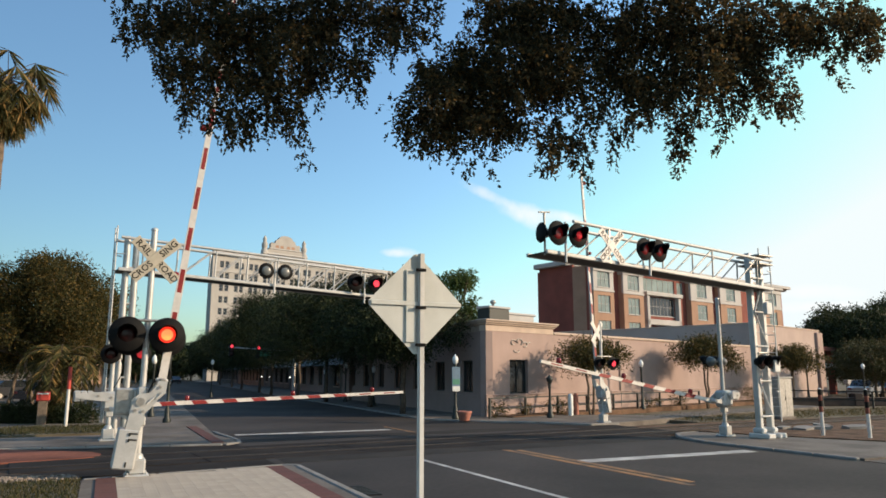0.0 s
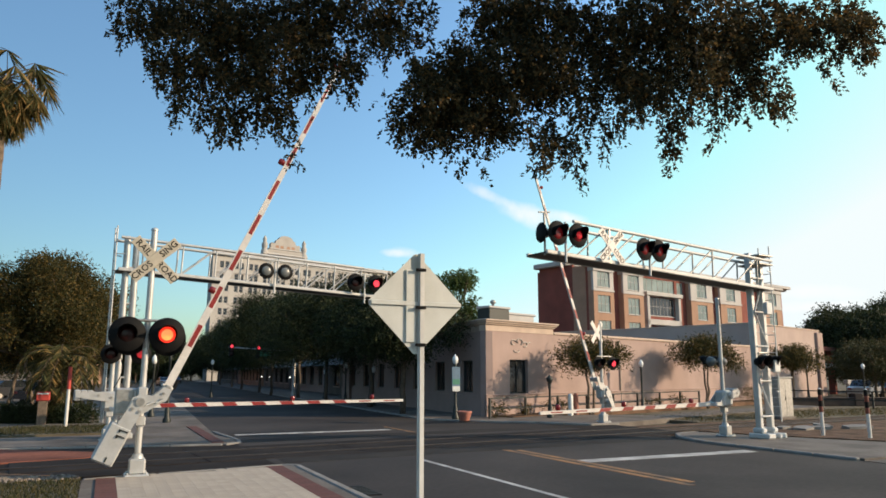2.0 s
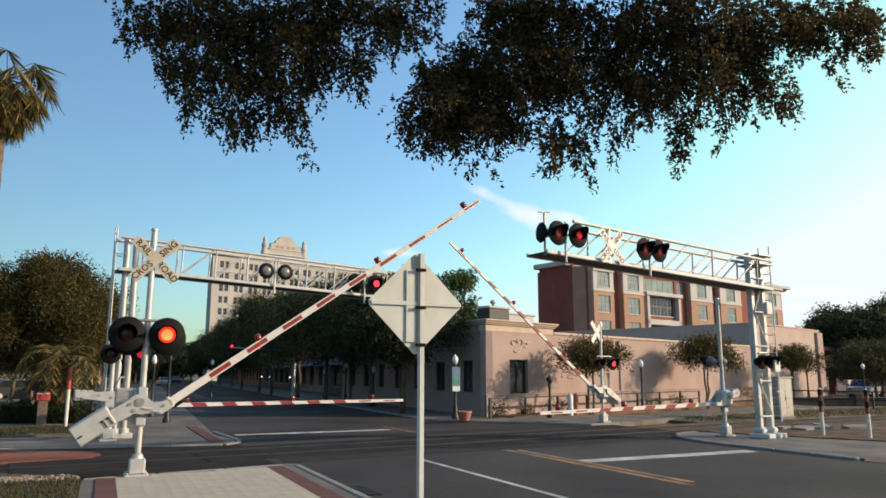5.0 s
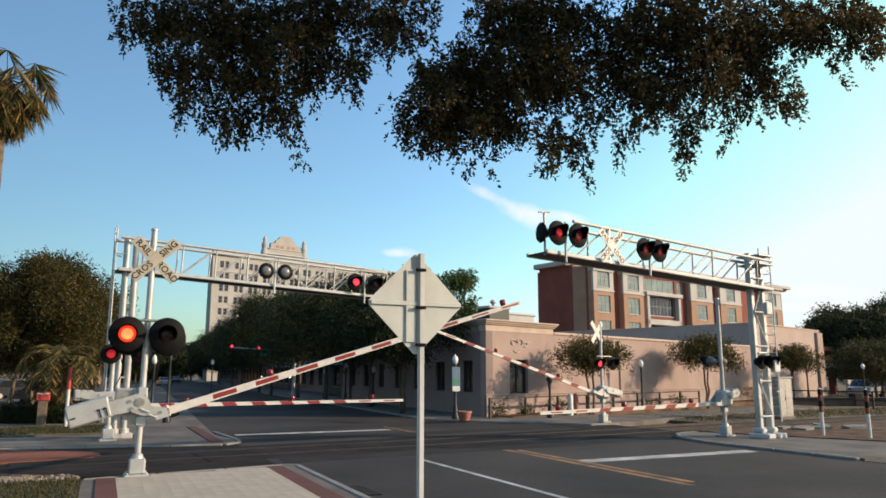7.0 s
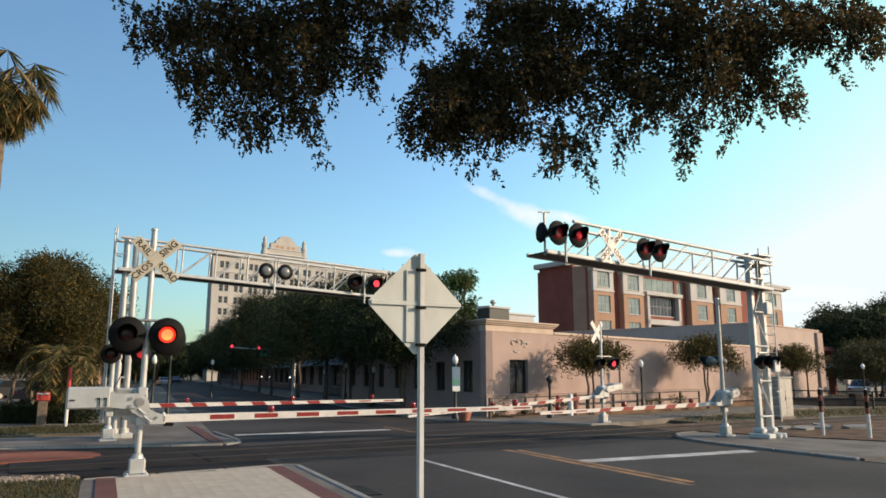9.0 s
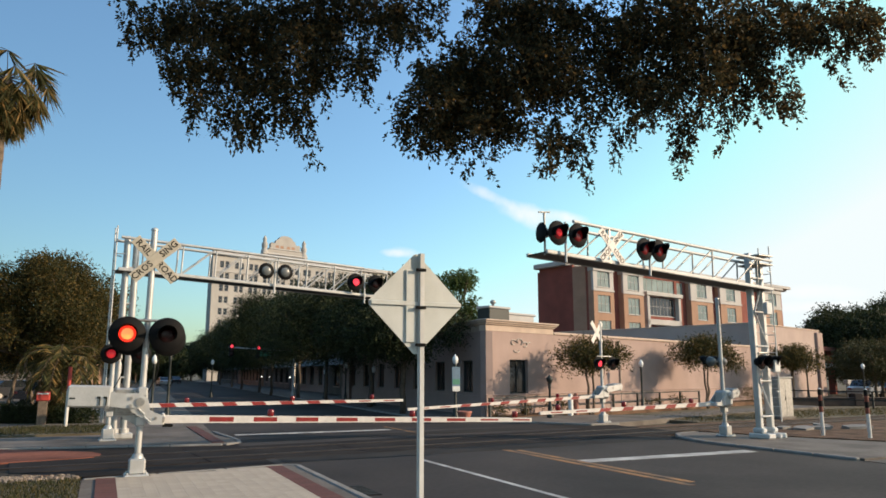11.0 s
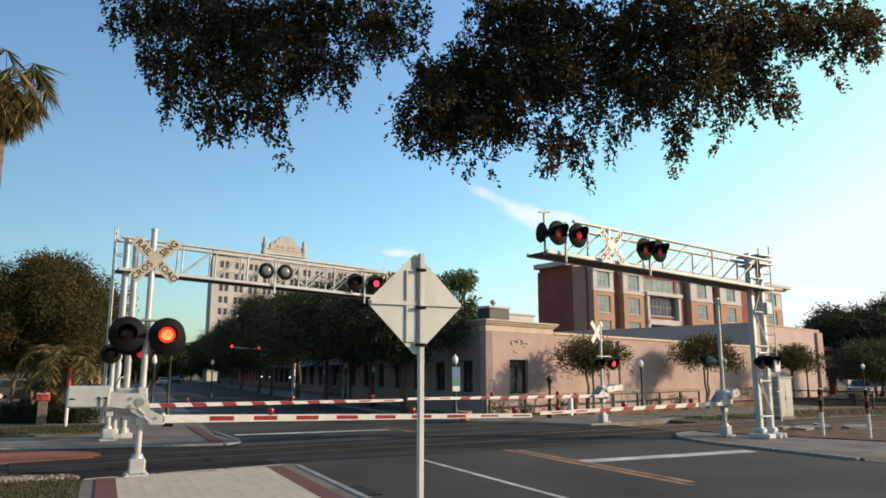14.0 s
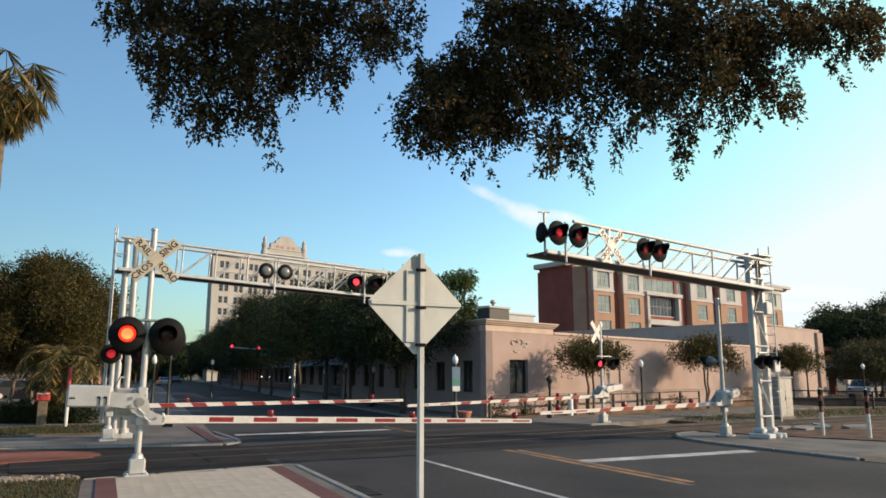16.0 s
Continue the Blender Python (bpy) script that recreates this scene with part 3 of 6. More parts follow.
def hotel():
    at = pose(15.71, 191.58, 0, 0, 0, 17)
    b = thing("hotel_tower", at, "cream masonry hotel tower with rows of windows and a curved gable", "building")
    W, Hh = 64, 35.2
    rows = [31.8 - 3.35 * k for k in range(7)]
    cols = [2.2 + 4.5 * k for k in range(14)]
    opens = [(x + dx, x + dx + 1.15, z, z + 1.9) for z in rows for x in cols for dx in (0.0, 1.6)]
    part("wall", wall_form(W, Hh, 0.5, opens), HOTEL_WALL, b)
    part("wall", Form().prism([(0, 0.5), (0.6, 0.5), (7.6, 18), (7.0, 18)], 0, Hh), HOTEL_WALL, b)
    part("wall", Form().box(W - 0.5, W, 0.5, 18, 0, Hh), HOTEL_WALL, b)
    part("wall", Form().box(7, W, 18, 18.5, 0, Hh), HOTEL_WALL, b)
    part("roof", Form().prism([(0.6, 0.4), (W - 0.4, 0.4), (W - 0.4, 18), (7.4, 18)], Hh - 0.8, Hh - 0.4), ROOFING, b)
    win = WindowKind(1.15, 1.9, 1, 2, HOTEL_WALL, GLASS, CORNICE, 0.25)
    for z in rows:
        for x in cols:
            for dx in (0.0, 1.6):
                win.put(b, x + dx, z)
    part("cornice", Form().box(-0.5, W + 0.5, -0.6, 0.6, Hh, Hh + 0.5, bevel=0.1).box(-0.2, W + 0.2, -0.25, 0.5, Hh + 0.5, Hh + 1.3, bevel=0.1), CORNICE, b)
    part("string_course", Form().box(-0.2, W + 0.2, -0.22, 0, 27.2, 27.6).box(-0.2, W + 0.2, -0.22, 0, 30.6, 30.9), CORNICE, b)
    # curved gable
    cx = 22.8
    half = [(7.2, 0), (7.2, 1.5), (6.5, 1.7), (6.3, 2.6), (5.4, 3.0), (4.9, 3.9), (5.1, 4.6), (4.6, 5.2), (3.8, 4.9), (3.4, 5.4), (3.2, 6.0)]
    pts = [(cx + x, z) for x, z in half]
    pts += [(cx + 2.5 * math.cos(radians(a)), 6.1 + 1.5 * math.sin(radians(a))) for a in range(10, 171, 16)]
    pts += [(cx - x, z) for x, z in reversed(half)]
    g = Matrix.Translation((0, 0.5, Hh + 0.6)) @ Matrix.Rotation(radians(90), 4, "X")
    part("gable", Form().prism(pts, -0.5, 0.6, at=g), HOTEL_WALL, b)
    for x in (cx - 6.7, cx + 6.7):
        f = Form().lathe([(1.1, 0), (1.1, 2.6), (0.7, 2.8), (0.9, 3.6), (0.95, 4.6), (0.5, 5.2), (0.65, 6.0), (0.3, 6.8), (0, 7.2)], 8, at=Matrix.Translation((x, 0.6, Hh + 0.6)))
        part("pinnacle", f, HOTEL_WALL, b)
    part("gable_ledge", Form().box(cx - 7.6, cx + 7.6, -0.5, 1.2, Hh + 2.0, Hh + 2.5, bevel=0.1).box(cx - 5.6, cx + 5.6, -0.3, 1.2, Hh + 3.7, Hh + 4.0, bevel=0.08), CORNICE, b)
    for x in (19.4, 21.0, 23.2, 24.8):
        part("gable_ornament", Form().box(x, x + 1.1, -0.12, 0.1, Hh + 4.2, Hh + 5.0), TAN_BRICK, b)
    part("roof_box", Form().box(8, 10.5, 3, 6, Hh, Hh + 2.4, bevel=0.1), HOTEL_WALL, b)


def brick_block():
    at = pose(48.2, 61.5, 1.45, 0, 0, 13)
    b = thing("brick_office_block", at, "red and tan brick office block with pale cornices and bay windows", "building")
    W, Hh = 52, 15.0
    part("foundation", Form().box(-0.2, W + 0.2, -1.2, 9.6, -1.75, 0.0), CONCRETE, b)
    # projecting tan bays: start, end
    bays = [(0.0, 4.2), (6.3, 10.8), (22.5, 28.4), (30.6, 36.8), (44, 50)]
    opens = [(12.6, 19.4, 8.9, 11.6), (11.6, 19.6, 12.4, 14.3), (20.2, 21.8, 12.4, 14.2), (12.6, 19.4, 4.2, 7.2)]
    part("wall", wall_form(W, Hh, 0.4, opens), RED_BRICK, b)
    part("wall", Form().box(-0.05, 0.4, 0.4, 2.7, 0, Hh), TAN_BRICK, b)
    part("wall", Form().box(0.0, 0.4, 2.7, 9, 0, 15.4), RED_BRICK, b)
    part("wall", Form().box(W - 0.4, W, 0.4, 9, 0, Hh), RED_BRICK, b)
    part("wall", Form().box(0, W, 9, 9.4, 0, Hh), RED_BRICK, b)
    part("roof", Form().box(0.4, W - 0.4, 0.4, 9, 14.3, 14.6), ROOFING, b)
    big = WindowKind(2.6, 2.3, 3, 2, CORNICE, GLASS_PALE, CORNICE, 0.15)
    for x0, x1 in bays:
        w = x1 - x0
        off = Matrix.Translation((x0, -0.9, 0))
        holes = [(w / 2 - 1.3, w / 2 + 1.3, z, z + 2.3) for z in (12.1, 8.7, 5.3, 1.6)]
        part("bay", wall_form(w, 11.6, 0.35, holes[1:]), TAN_BRICK, b, at=off)
        upper = [(h[0], h[1], h[2] - 11.6, h[3] - 11.6) for h in holes[:1]]
        part("bay_top", wall_form(w, 2.6, 0.35, upper), CORNICE, b, at=off @ Matrix.Translation((0, 0, 11.6)))
        part("bay_side", Form().box(0, 0.3, 0.35, 0.9, 0, 14.2).box(w - 0.3, w, 0.35, 0.9, 0, 14.2), TAN_BRICK, b, at=off)
        for h in holes:
            win = big.put(b, x0 + h[0], h[2], Matrix.Translation((0, -0.9, 0)))
        arc = [(1.3 - 1.3 * math.cos(math.pi * k / 8), 0.42 * math.sin(math.pi * k / 8)) for k in range(9)]
        for k in range(8):
            (ax, az), (bx, bz) = arc[k], arc[k + 1]
            part("arch_head", Form().prism([(ax, az), (bx, bz), (bx, 0.46), (ax, 0.46)], -0.12, 0.03, at=Matrix.Translation((w / 2 - 1.3, 0.0, 13.94)) @ Matrix.Rotation(radians(90), 4, "X")), CORNICE, b, at=off)
        f = Form().box(-0.1, w + 0.1, -0.12, 0.9, 14.2, 14.9, bevel=0.05).box(-0.35, w + 0.35, -0.4, 0.9, 14.9, 15.4, bevel=0.1)
        f.box(w / 2 - 1.6, w / 2 + 1.6, -0.06, 0, 14.45, 14.7)
        part("bay_cornice", f, CORNICE, b, at=off)
        part("string_course", Form().box(-0.08, w + 0.08, -0.1, 0, 11.5, 11.75), CORNICE, b, at=off)
    part("cornice", Form().box(-0.8, W + 0.6, -0.75, 0.6, 15.0, 15.3, bevel=0.05).box(-1.3, W + 1, -1.35, 0.6, 15.3, 15.85, bevel=0.1), CORNICE, b)
    part("cornice", Form().box(-0.7, 5.0, 3.4, 9.6, 15.4, 16.1, bevel=0.1), CORNICE, b)
    wide = WindowKind(6.8, 2.7, 8, 2, CORNICE, GLASS, CORNICE, 0.15)
    wide.put(b, 12.6, 8.9)
    top = WindowKind(8.0, 1.9, 6, 1, CORNICE, GLASS_PALE, CORNICE, 0.15)
    top.put(b, 11.6, 12.4)
    WindowKind(1.6, 1.8, 2, 1, CORNICE, GLASS_PALE, CORNICE, 0.15).put(b, 20.2, 12.4)
    WindowKind(6.8, 3.0, 8, 2, CORNICE, GLASS, CORNICE, 0.15).put(b, 12.6, 4.2)
    part("balcony_frame", Form().box(11.9, 12.5, -0.7, 0, 4, 11.7, bevel=0.04).box(19.5, 20.1, -0.7, 0, 4, 11.7, bevel=0.04).box(11.6, 20.4, -0.9, 0, 11.7, 12.2, bevel=0.05).box(11.9, 20.1, -0.7, 0, 7.5, 8.3, bevel=0.05), CORNICE, b)


def back_roofs():
    """A small dark plant house and a pale one that look over the low roof."""
    b = thing("rooftop_house", pose(HOUSE_X, HOUSE_Y, 0, 0, 0, 20), "small dark rooftop plant house with pale walls beside it", "building")
    part("wall", Form().box(0, 2.7, 0, 1.4, 0, HOUSE_Z - 0.2, bevel=0.05), DARK_METAL, b)
    part("wall", Form().box(2.72, 6.6, 0.3, 2.4, 0, HOUSE_Z - 0.6, bevel=0.05), CORNICE, b)
    part("cap", Form().box(-0.1, 2.8, -0.1, 1.5, HOUSE_Z - 0.2, HOUSE_Z, bevel=0.05), CORNICE, b)
    part("cap", Form().box(2.82, 6.8, 0.2, 2.5, HOUSE_Z - 0.6, HOUSE_Z - 0.4, bevel=0.05), CORNICE, b)
    part("vent", Form().lathe([(0.12, 0), (0.12, 0.4), (0.28, 0.45), (0.2, 0.7), (0, 0.75)], 10, at=Matrix.Translation((2.2, 1.5, HOUSE_Z))), GALV, b)


def street_shops():
    """Shaded shop fronts along the street beyond the pink building."""
    win = WindowKind(2.2, 2.0, 2, 1, DARK_METAL, GLASS, STUCCO_TRIM, -0.15)
    door = WindowKind(1.1, 2.3, 1, 1, ALU_WHITE, GLASS, None, -0.15)
    x = far_x(8.5, 40)
    for i, (y0, y1, h, mat) in enumerate(((41, 56, 4.6, SHOP_WALL), (57, 76, 6.8, STUCCO_PALE), (77, 100, 8.0, SHOP_WALL), (101, 135, 7.4, TAN_BRICK), (136, 180, 9.5, SHOP_WALL))):
        at = pose(x + (y0 - 40) * 0.05, y0, 0, 0, 0, 87)
        b = thing("shop_building", at, "shaded street shop with display windows and a flat parapet", "building", "street shops")
        L = y1 - y0
        n = int(L // 4.5)
        opens = [(1.0 + 4.4 * k, 3.2 + 4.4 * k, 0.8, 2.8) for k in range(n)]
        flip = Matrix.Diagonal((1, -1, 1, 1))
        part("wall", wall_form(L, h, 0.3, opens, at=flip), mat, b)
        for o in opens:
            win.put(b, o[0], o[2])
        part("wall", Form().box(0, L, -12.0, -11.7, 0, h).box(0, 0.3, -11.7, -0.3, 0, h).box(L - 0.3, L, -11.7, -0.3, 0, h), mat, b)
        part("parapet", Form().box(-0.1, L + 0.1, -0.4, 0.15, h, h + 0.35, bevel=0.05), STUCCO_TRIM, b)
        part("awning", Form().prism([(0.0, 3.1), (1.5, 2.7), (1.5, 2.8), (0.0, 3.5)], 0.6, L - 0.6, at=Matrix(((0, 0, 1, 0), (1, 0, 0, 0), (0, 1, 0, 0), (0, 0, 0, 1)))), DARK_METAL, b)
    for i, (y0, y1, h, mat, xl) in enumerate(((60, 95, 7.0, SHOP_WALL, -14), (96, 150, 9.5, TAN_BRICK, -13), (34, 52, 8.5, SHOP_WALL, -36))):
        b = thing("shop_building", pose(xl, y0, 0, 0, 0, 87), "cream and brown street building half hidden by trees", "building", "street shops")
        L = y1 - y0
        opens = [(1.2 + 4.4 * k, 3.4 + 4.4 * k, z, z + 2.0) for k in range(int(L // 4.6)) for z in (1.0, 4.4)]
        part("wall", wall_form(L, h, 0.3, opens), mat, b)
        wl = WindowKind(2.2, 2.0, 2, 1, DARK_METAL, GLASS, STUCCO_TRIM, 0.15)
        for o in opens:
            wl.put(b, o[0], o[2])
        part("wall", Form().box(0, 0.3, 0.3, 14, 0, h).box(L - 0.3, L, 0.3, 14, 0, h).box(0, L, 14, 14.3, 0, h), mat, b)
        part("parapet", Form().box(-0.1, L + 0.1, -0.15, 0.4, h, h + 0.35, bevel=0.05), STUCCO_TRIM, b)


pink_building()
hotel()
brick_block()
back_roofs()
street_shops()


# ---- crossing signals ----
TEXT_UP = Matrix.Rotation(radians(90), 4, "X")


def lettering(name, body, size, mat, parent, at, label=""):
    cu = bpy.data.curves.new(name, "FONT")
    cu.body, cu.size, cu.align_x, cu.align_y = body, size, "CENTER", "CENTER"
    cu.extrude, cu.offset = 0.002, size * 0.012
    cu.resolution_u = 2
    cu.materials.append(mat)
    ob = new(name, cu)
    ob.parent, ob.matrix_basis = parent, at
    if label:
        tagged(ob, label)
    return ob


def crossbuck(parent, z, y, front=True, mat=CREAM_SIGN, facing=-1, side=0.0, turned=0.0):
    """Two crossed boards; facing -1: the written side is turned to -y."""
    turn = Matrix.Translation((side, 0, 0)) @ Matrix.Rotation(radians(turned) + (0 if facing < 0 else math.pi), 4, "Z")
    for a, words, dy in ((-45, ("RAIL", "ROAD"), 0.0), (45, ("CROS", "SING"), -0.014)):
        at = Matrix.Translation((0, y, z)) @ turn @ Matrix.Translation((0, dy, 0)) @ Matrix.Rotation(radians(-a), 4, "Y")
        bl = part("crossbuck_blade", Form().box(-0.61, 0.61, -0.006, 0.006, -0.115, 0.115, bevel=0.004), mat, parent, at=at)
        if front:
            for word, x in ((words[0], -0.35), (words[1], 0.36)):
                lettering("lettering", word, 0.195, BLACK, bl, Matrix.Translation((x, -0.0075, 0)) @ TEXT_UP, "black capital letters")


def flasher(parent, x, y, z, facing=-1, lens=LENS_OFF, rear=False, r=0.34, hood=True):
    """One lamp unit: round black background, housing, hood and lens. facing -1 looks to -y."""
    at = Matrix.Translation((x, y, z)) @ (Matrix() if facing < 0 else Matrix.Rotation(math.pi, 4, "Z")) @ Matrix.Rotation(radians(90), 4, "X")
    # in this frame +z looks out of the lamp
    bg = part("lamp_background", Form().lathe([(0, -0.012), (r, -0.012), (r + 0.008, 0.0), (r, 0.012), (0, 0.012)], 28), BLACK, parent, at=at)
    part("lamp_housing", Form().lathe([(0, -0.24), (0.11, -0.22), (0.16, -0.1), (0.17, -0.013)], 16), BLACK if not rear else LENS_PALE, bg)
    n, f = 14, Form()
    v = []
    for k in range(n + 1):
        a = radians(-25 + 230 * k / n)
        length = 0.13 + 0.2 * max(0.0, math.sin(a))
        for rr, zz in ((0.2, 0.012), (0.2, 0.012 + length), (0.192, 0.012 + length), (0.192, 0.012)):
            v.append((rr * math.cos(a), rr * math.sin(a), zz))
    fa = []
    for k in range(n):
        for j in range(4):
            fa.append((k * 4 + j, k * 4 + (j + 1) % 4, k * 4 + 4 + (j + 1) % 4, k * 4 + 4 + j))
    f.add(v, fa, 0, True)
    if hood:
        part("hood", f, BLACK, bg)
    k = 1.0
    part("lens", Form().lathe([(0.165 * k, 0.014), (0.15 * k, 0.03), (0.08 * k, 0.048), (0, 0.052)], 22), lens, bg)
    return bg


def flash(parent, at, far=False, r=0.15, glow=GLOW_RED):
    """The burning lamp, which the signal gives to its two heads by turns."""
    if far:
        return part("burning_lamp", Form().lathe([(r, 0.0), (r * 0.8, 0.02), (0, 0.03)], 18), glow, parent, "glowing red signal lamp", at)
    f = Form()
    f.lathe([(r, 0.0), (r * 0.93, 0.015), (r * 0.70, 0.022)], 22, 0)
    f.lathe([(r * 0.70, 0.022), (r * 0.4, 0.034), (0, 0.038)], 22, 1)
    return part("burning_lamp", f, [GLOW_EDGE, GLOW_CORE], parent, "glowing orange-red signal lamp", at)


FLASHES = []


def flasher_pair(parent, z, y, half, facing=-1, far=False, r=0.34, burn=0.15, lens=LENS_OFF, lit=True, glow=GLOW_RED, mid=0.0):
    part("crossarm", Form().tube((mid - half, y + 0.1 * -facing, z + 0.3), (mid + half, y + 0.1 * -facing, z + 0.3), 0.03, n=10)
         .tube((mid - half, y + 0.1 * -facing, z + 0.3), (mid - half, y + 0.1 * -facing, z + 0.05), 0.028, n=8)
         .tube((mid + half, y + 0.1 * -facing, z + 0.3), (mid + half, y + 0.1 * -facing, z + 0.05), 0.028, n=8), GALV, parent)
    for x in (mid - half, mid + half):
        flasher(parent, x, y, z, facing, lens, r=r)
    if not lit:
        return
    turn = Matrix.Rotation(radians(90), 4, "X") if facing < 0 else Matrix.Rotation(radians(-90), 4, "X")
    dy = 0.056 * facing
    ob = flash(parent, Matrix.Translation((mid + half, y + dy, z)) @ turn, far, burn, glow)
    FLASHES.append((ob, Matrix.Translation((mid - half, y + dy, z)) @ turn, Matrix.Translation((mid + half, y + dy, z)) @ turn))


DROP = 0.27


def gate_arm(parent, at, length, lamps=(2.6, 5.6, 8.4), bands=0.47, near=False, drop=DROP, slant=0.0, tail=1.0):
    """The arm lies along +x, hung below the pivot, the counterweight to -x; it turns about y."""
    arm = new("gate_arm")
    arm.parent, arm.matrix_basis = parent, at
    tagged(arm, "red and white striped gate arm")
    h0, h1 = (0.085, 0.05) if near else (0.068, 0.045)
    length += 0.22
    cuts = [0.5 if near else 0.62]
    while cuts[-1] < length:
        cuts.append(min(length, cuts[-1] + ((0.93 if near else 0.8) if len(cuts) == 1 else bands * ((0.92, 1.1) if near else (1.08, 0.92))[1 - len(cuts) % 2])))

    def beam(x0, x1, half, s, lean=0.0):
        """A tapered length of the arm."""
        ha, hb = ((h0 + (h1 - h0) * x / length) * s for x in (x0, x1))
        z, e = -drop, lean / 2
        v = [(x0 + e, -half, z - ha), (x1 + e, -half, z - hb), (x1 + e, half, z - hb), (x0 + e, half, z - ha), (x0 - e, -half, z + ha), (x1 - e, -half, z + hb), (x1 - e, half, z + hb), (x0 - e, half, z + ha)]
        return Form().add(v, [(3, 2, 1, 0), (4, 5, 6, 7), (0, 1, 5, 4), (1, 2, 6, 5), (2, 3, 7, 6), (3, 0, 4, 7)])

    for k, (x0, x1) in enumerate(zip(cuts, cuts[1:])):
        if k % 2 and slant:
            # slanting red sheeting over the whole depth of the arm
            s = 0.96 if x0 < length - 2.2 else 0.4
            part("red_band", beam(x0, x1, 0.038, s, slant if s > 0.5 else 0.0), RETRO_RED, arm)
        elif k % 2:
            # red sheeting does not reach the arm's upper and lower edge
            part("red_band", beam(x0, x1, 0.038, 0.62 if x0 < length - 1.7 else 0.4), RETRO_RED, arm)
        part("arm_section", beam(x0, x1, 0.035, 1.0), RETRO_WHITE, arm)
    for x in lamps:
        if x < length:
            f = Form().lathe([(0.06, 0), (0.075, 0.02), (0.075, 0.12), (0.055, 0.145), (0, 0.15)], 12, at=Matrix.Translation((x, 0, 0.07 - drop)))
            f.box(x - 0.05, x + 0.05, -0.03, 0.03, 0.03 - drop, 0.075 - drop)
            part("arm_lamp", f, LENS_DIM, arm)
    side = Matrix.Rotation(radians(90), 4, "X")
    if near:
        near_fittings(arm, drop, side)
        return arm
    # cranked side plates from the pivot to the arm's root
    for y in (-0.2, 0.235):
        plate = [(-0.1, 0.08), (-0.1, -0.08), (0.2, -drop - 0.06), (0.55, -drop - 0.055), (0.68, -drop - 0.05), (0.68, -drop + 0.05), (0.45, -drop + 0.07), (0.12, 0.08)]
        part("arm_bracket", Form().prism(plate, 0, 0.035, at=Matrix.Translation((0, y, 0)) @ side), ALU, arm)
    part("root_block", Form().box(0.48, 0.66, -0.2, 0.2, -drop - 0.07, -drop + 0.07, bevel=0.02), ALU, arm)
    for y in (-0.3, 0.265):
        plate = [(-0.95 * tail, 0.02), (-0.1, -0.12), (0.1, 0.0), (-0.1, 0.16), (-0.95 * tail, 0.16)]
        part("counterweight_arm", Form().prism(plate, 0, 0.035, at=Matrix.Translation((0, y + 0.035, 0)) @ side), ALU, arm)
    for k in range(3):
        part("counterweight", Form().box((-0.98 + 0.17 * k) * tail, (-0.82 + 0.17 * k) * tail, -0.25, 0.25, -0.08, 0.23 - 0.01 * k, bevel=0.02), ALU, arm)
    for x, z in ((-0.35, 0.06), (0.0, 0.0)):
        part("bolt", Form().tube((x, -0.32, z), (x, 0.32, z), 0.04, n=8), GALV, arm)
    return arm


def near_fittings(arm, drop, side):
    """Cranked root, cheek plates and counterweight of the large gate."""
    for y in (-0.2, 0.24):
        plate = [(-0.26, 0.17), (-0.3, -0.06), (-0.12, -0.22), (0.08, -drop + 0.02), (0.22, -drop - 0.1), (0.46, -drop - 0.1), (0.46, -drop + 0.08), (0.34, -drop + 0.12), (0.2, -0.16), (0.16, 0.04), (0.02, 0.17)]
        part("arm_bracket", Form().prism(plate, 0, 0.04, at=Matrix.Translation((0, y, 0)) @ side), ALU, arm)
    part("root_block", Form().box(0.3, 0.52, -0.2, 0.2, -drop - 0.06, -drop + 0.06, bevel=0.02), GALV, arm)
    part("root_clamp", Form().box(0.45, 0.52, -0.08, 0.08, -drop - 0.12, -drop + 0.13, bevel=0.02), ALU_WHITE, arm)
    part("root_pad", Form().box(0.48, 0.7, -0.05, 0.05, -drop - 0.16, -drop - 0.095, bevel=0.02), BLACK, arm)
    for y in (-0.3, 0.27):
        plate = [(-0.7, -0.08), (-0.3, -0.13), (-0.06, -0.12), (0.09, -0.03), (0.09, 0.05), (-0.06, 0.14), (-0.7, 0.2)]
        part("counterweight_arm", Form().prism(plate, 0, 0.035, at=Matrix.Translation((0, y + 0.035, 0)) @ side), ALU, arm)
    part("counterweight", Form().box(-1.36, -0.56, -0.315, 0.3, -0.12, 0.31, bevel=0.03), ALU, arm)
    for x in (-0.78, -0.66):
        part("lifting_lug", Form().box(x - 0.035, x + 0.035, -0.345, -0.315, 0.06, 0.1, bevel=0.01).box(x + 0.01, x + 0.035, -0.345, -0.315, -0.08, 0.1, bevel=0.008), DARK_METAL, arm)
    part("lifting_lug", Form().box(-1.31, -1.2, -0.335, -0.315, 0.04, 0.07, bevel=0.008), DARK_METAL, arm)
    for x, z, r in ((0.0, 0.0, 0.09), (-0.18, 0.07, 0.035), (-0.18, -0.08, 0.035), (0.05, -0.2, 0.035), (0.2, -drop + 0.0, 0.03), (0.33, -drop + 0.03, 0.03)):
        part("bolt", Form().tube((x, -0.33 if x <= 0 else -0.27, z), (x, 0.3 if x <= 0 else 0.26, z), r, n=10), GALV, arm)
    f = Form()
    for x, z in ((-0.12, 0.12), (-0.02, -0.14), (0.1, -0.3)):
        f.tube((x, -0.26, z), (x + 0.13, -0.26, z - 0.11), 0.02, n=6)
    part("stop_rod", f, ALU_WHITE, arm)


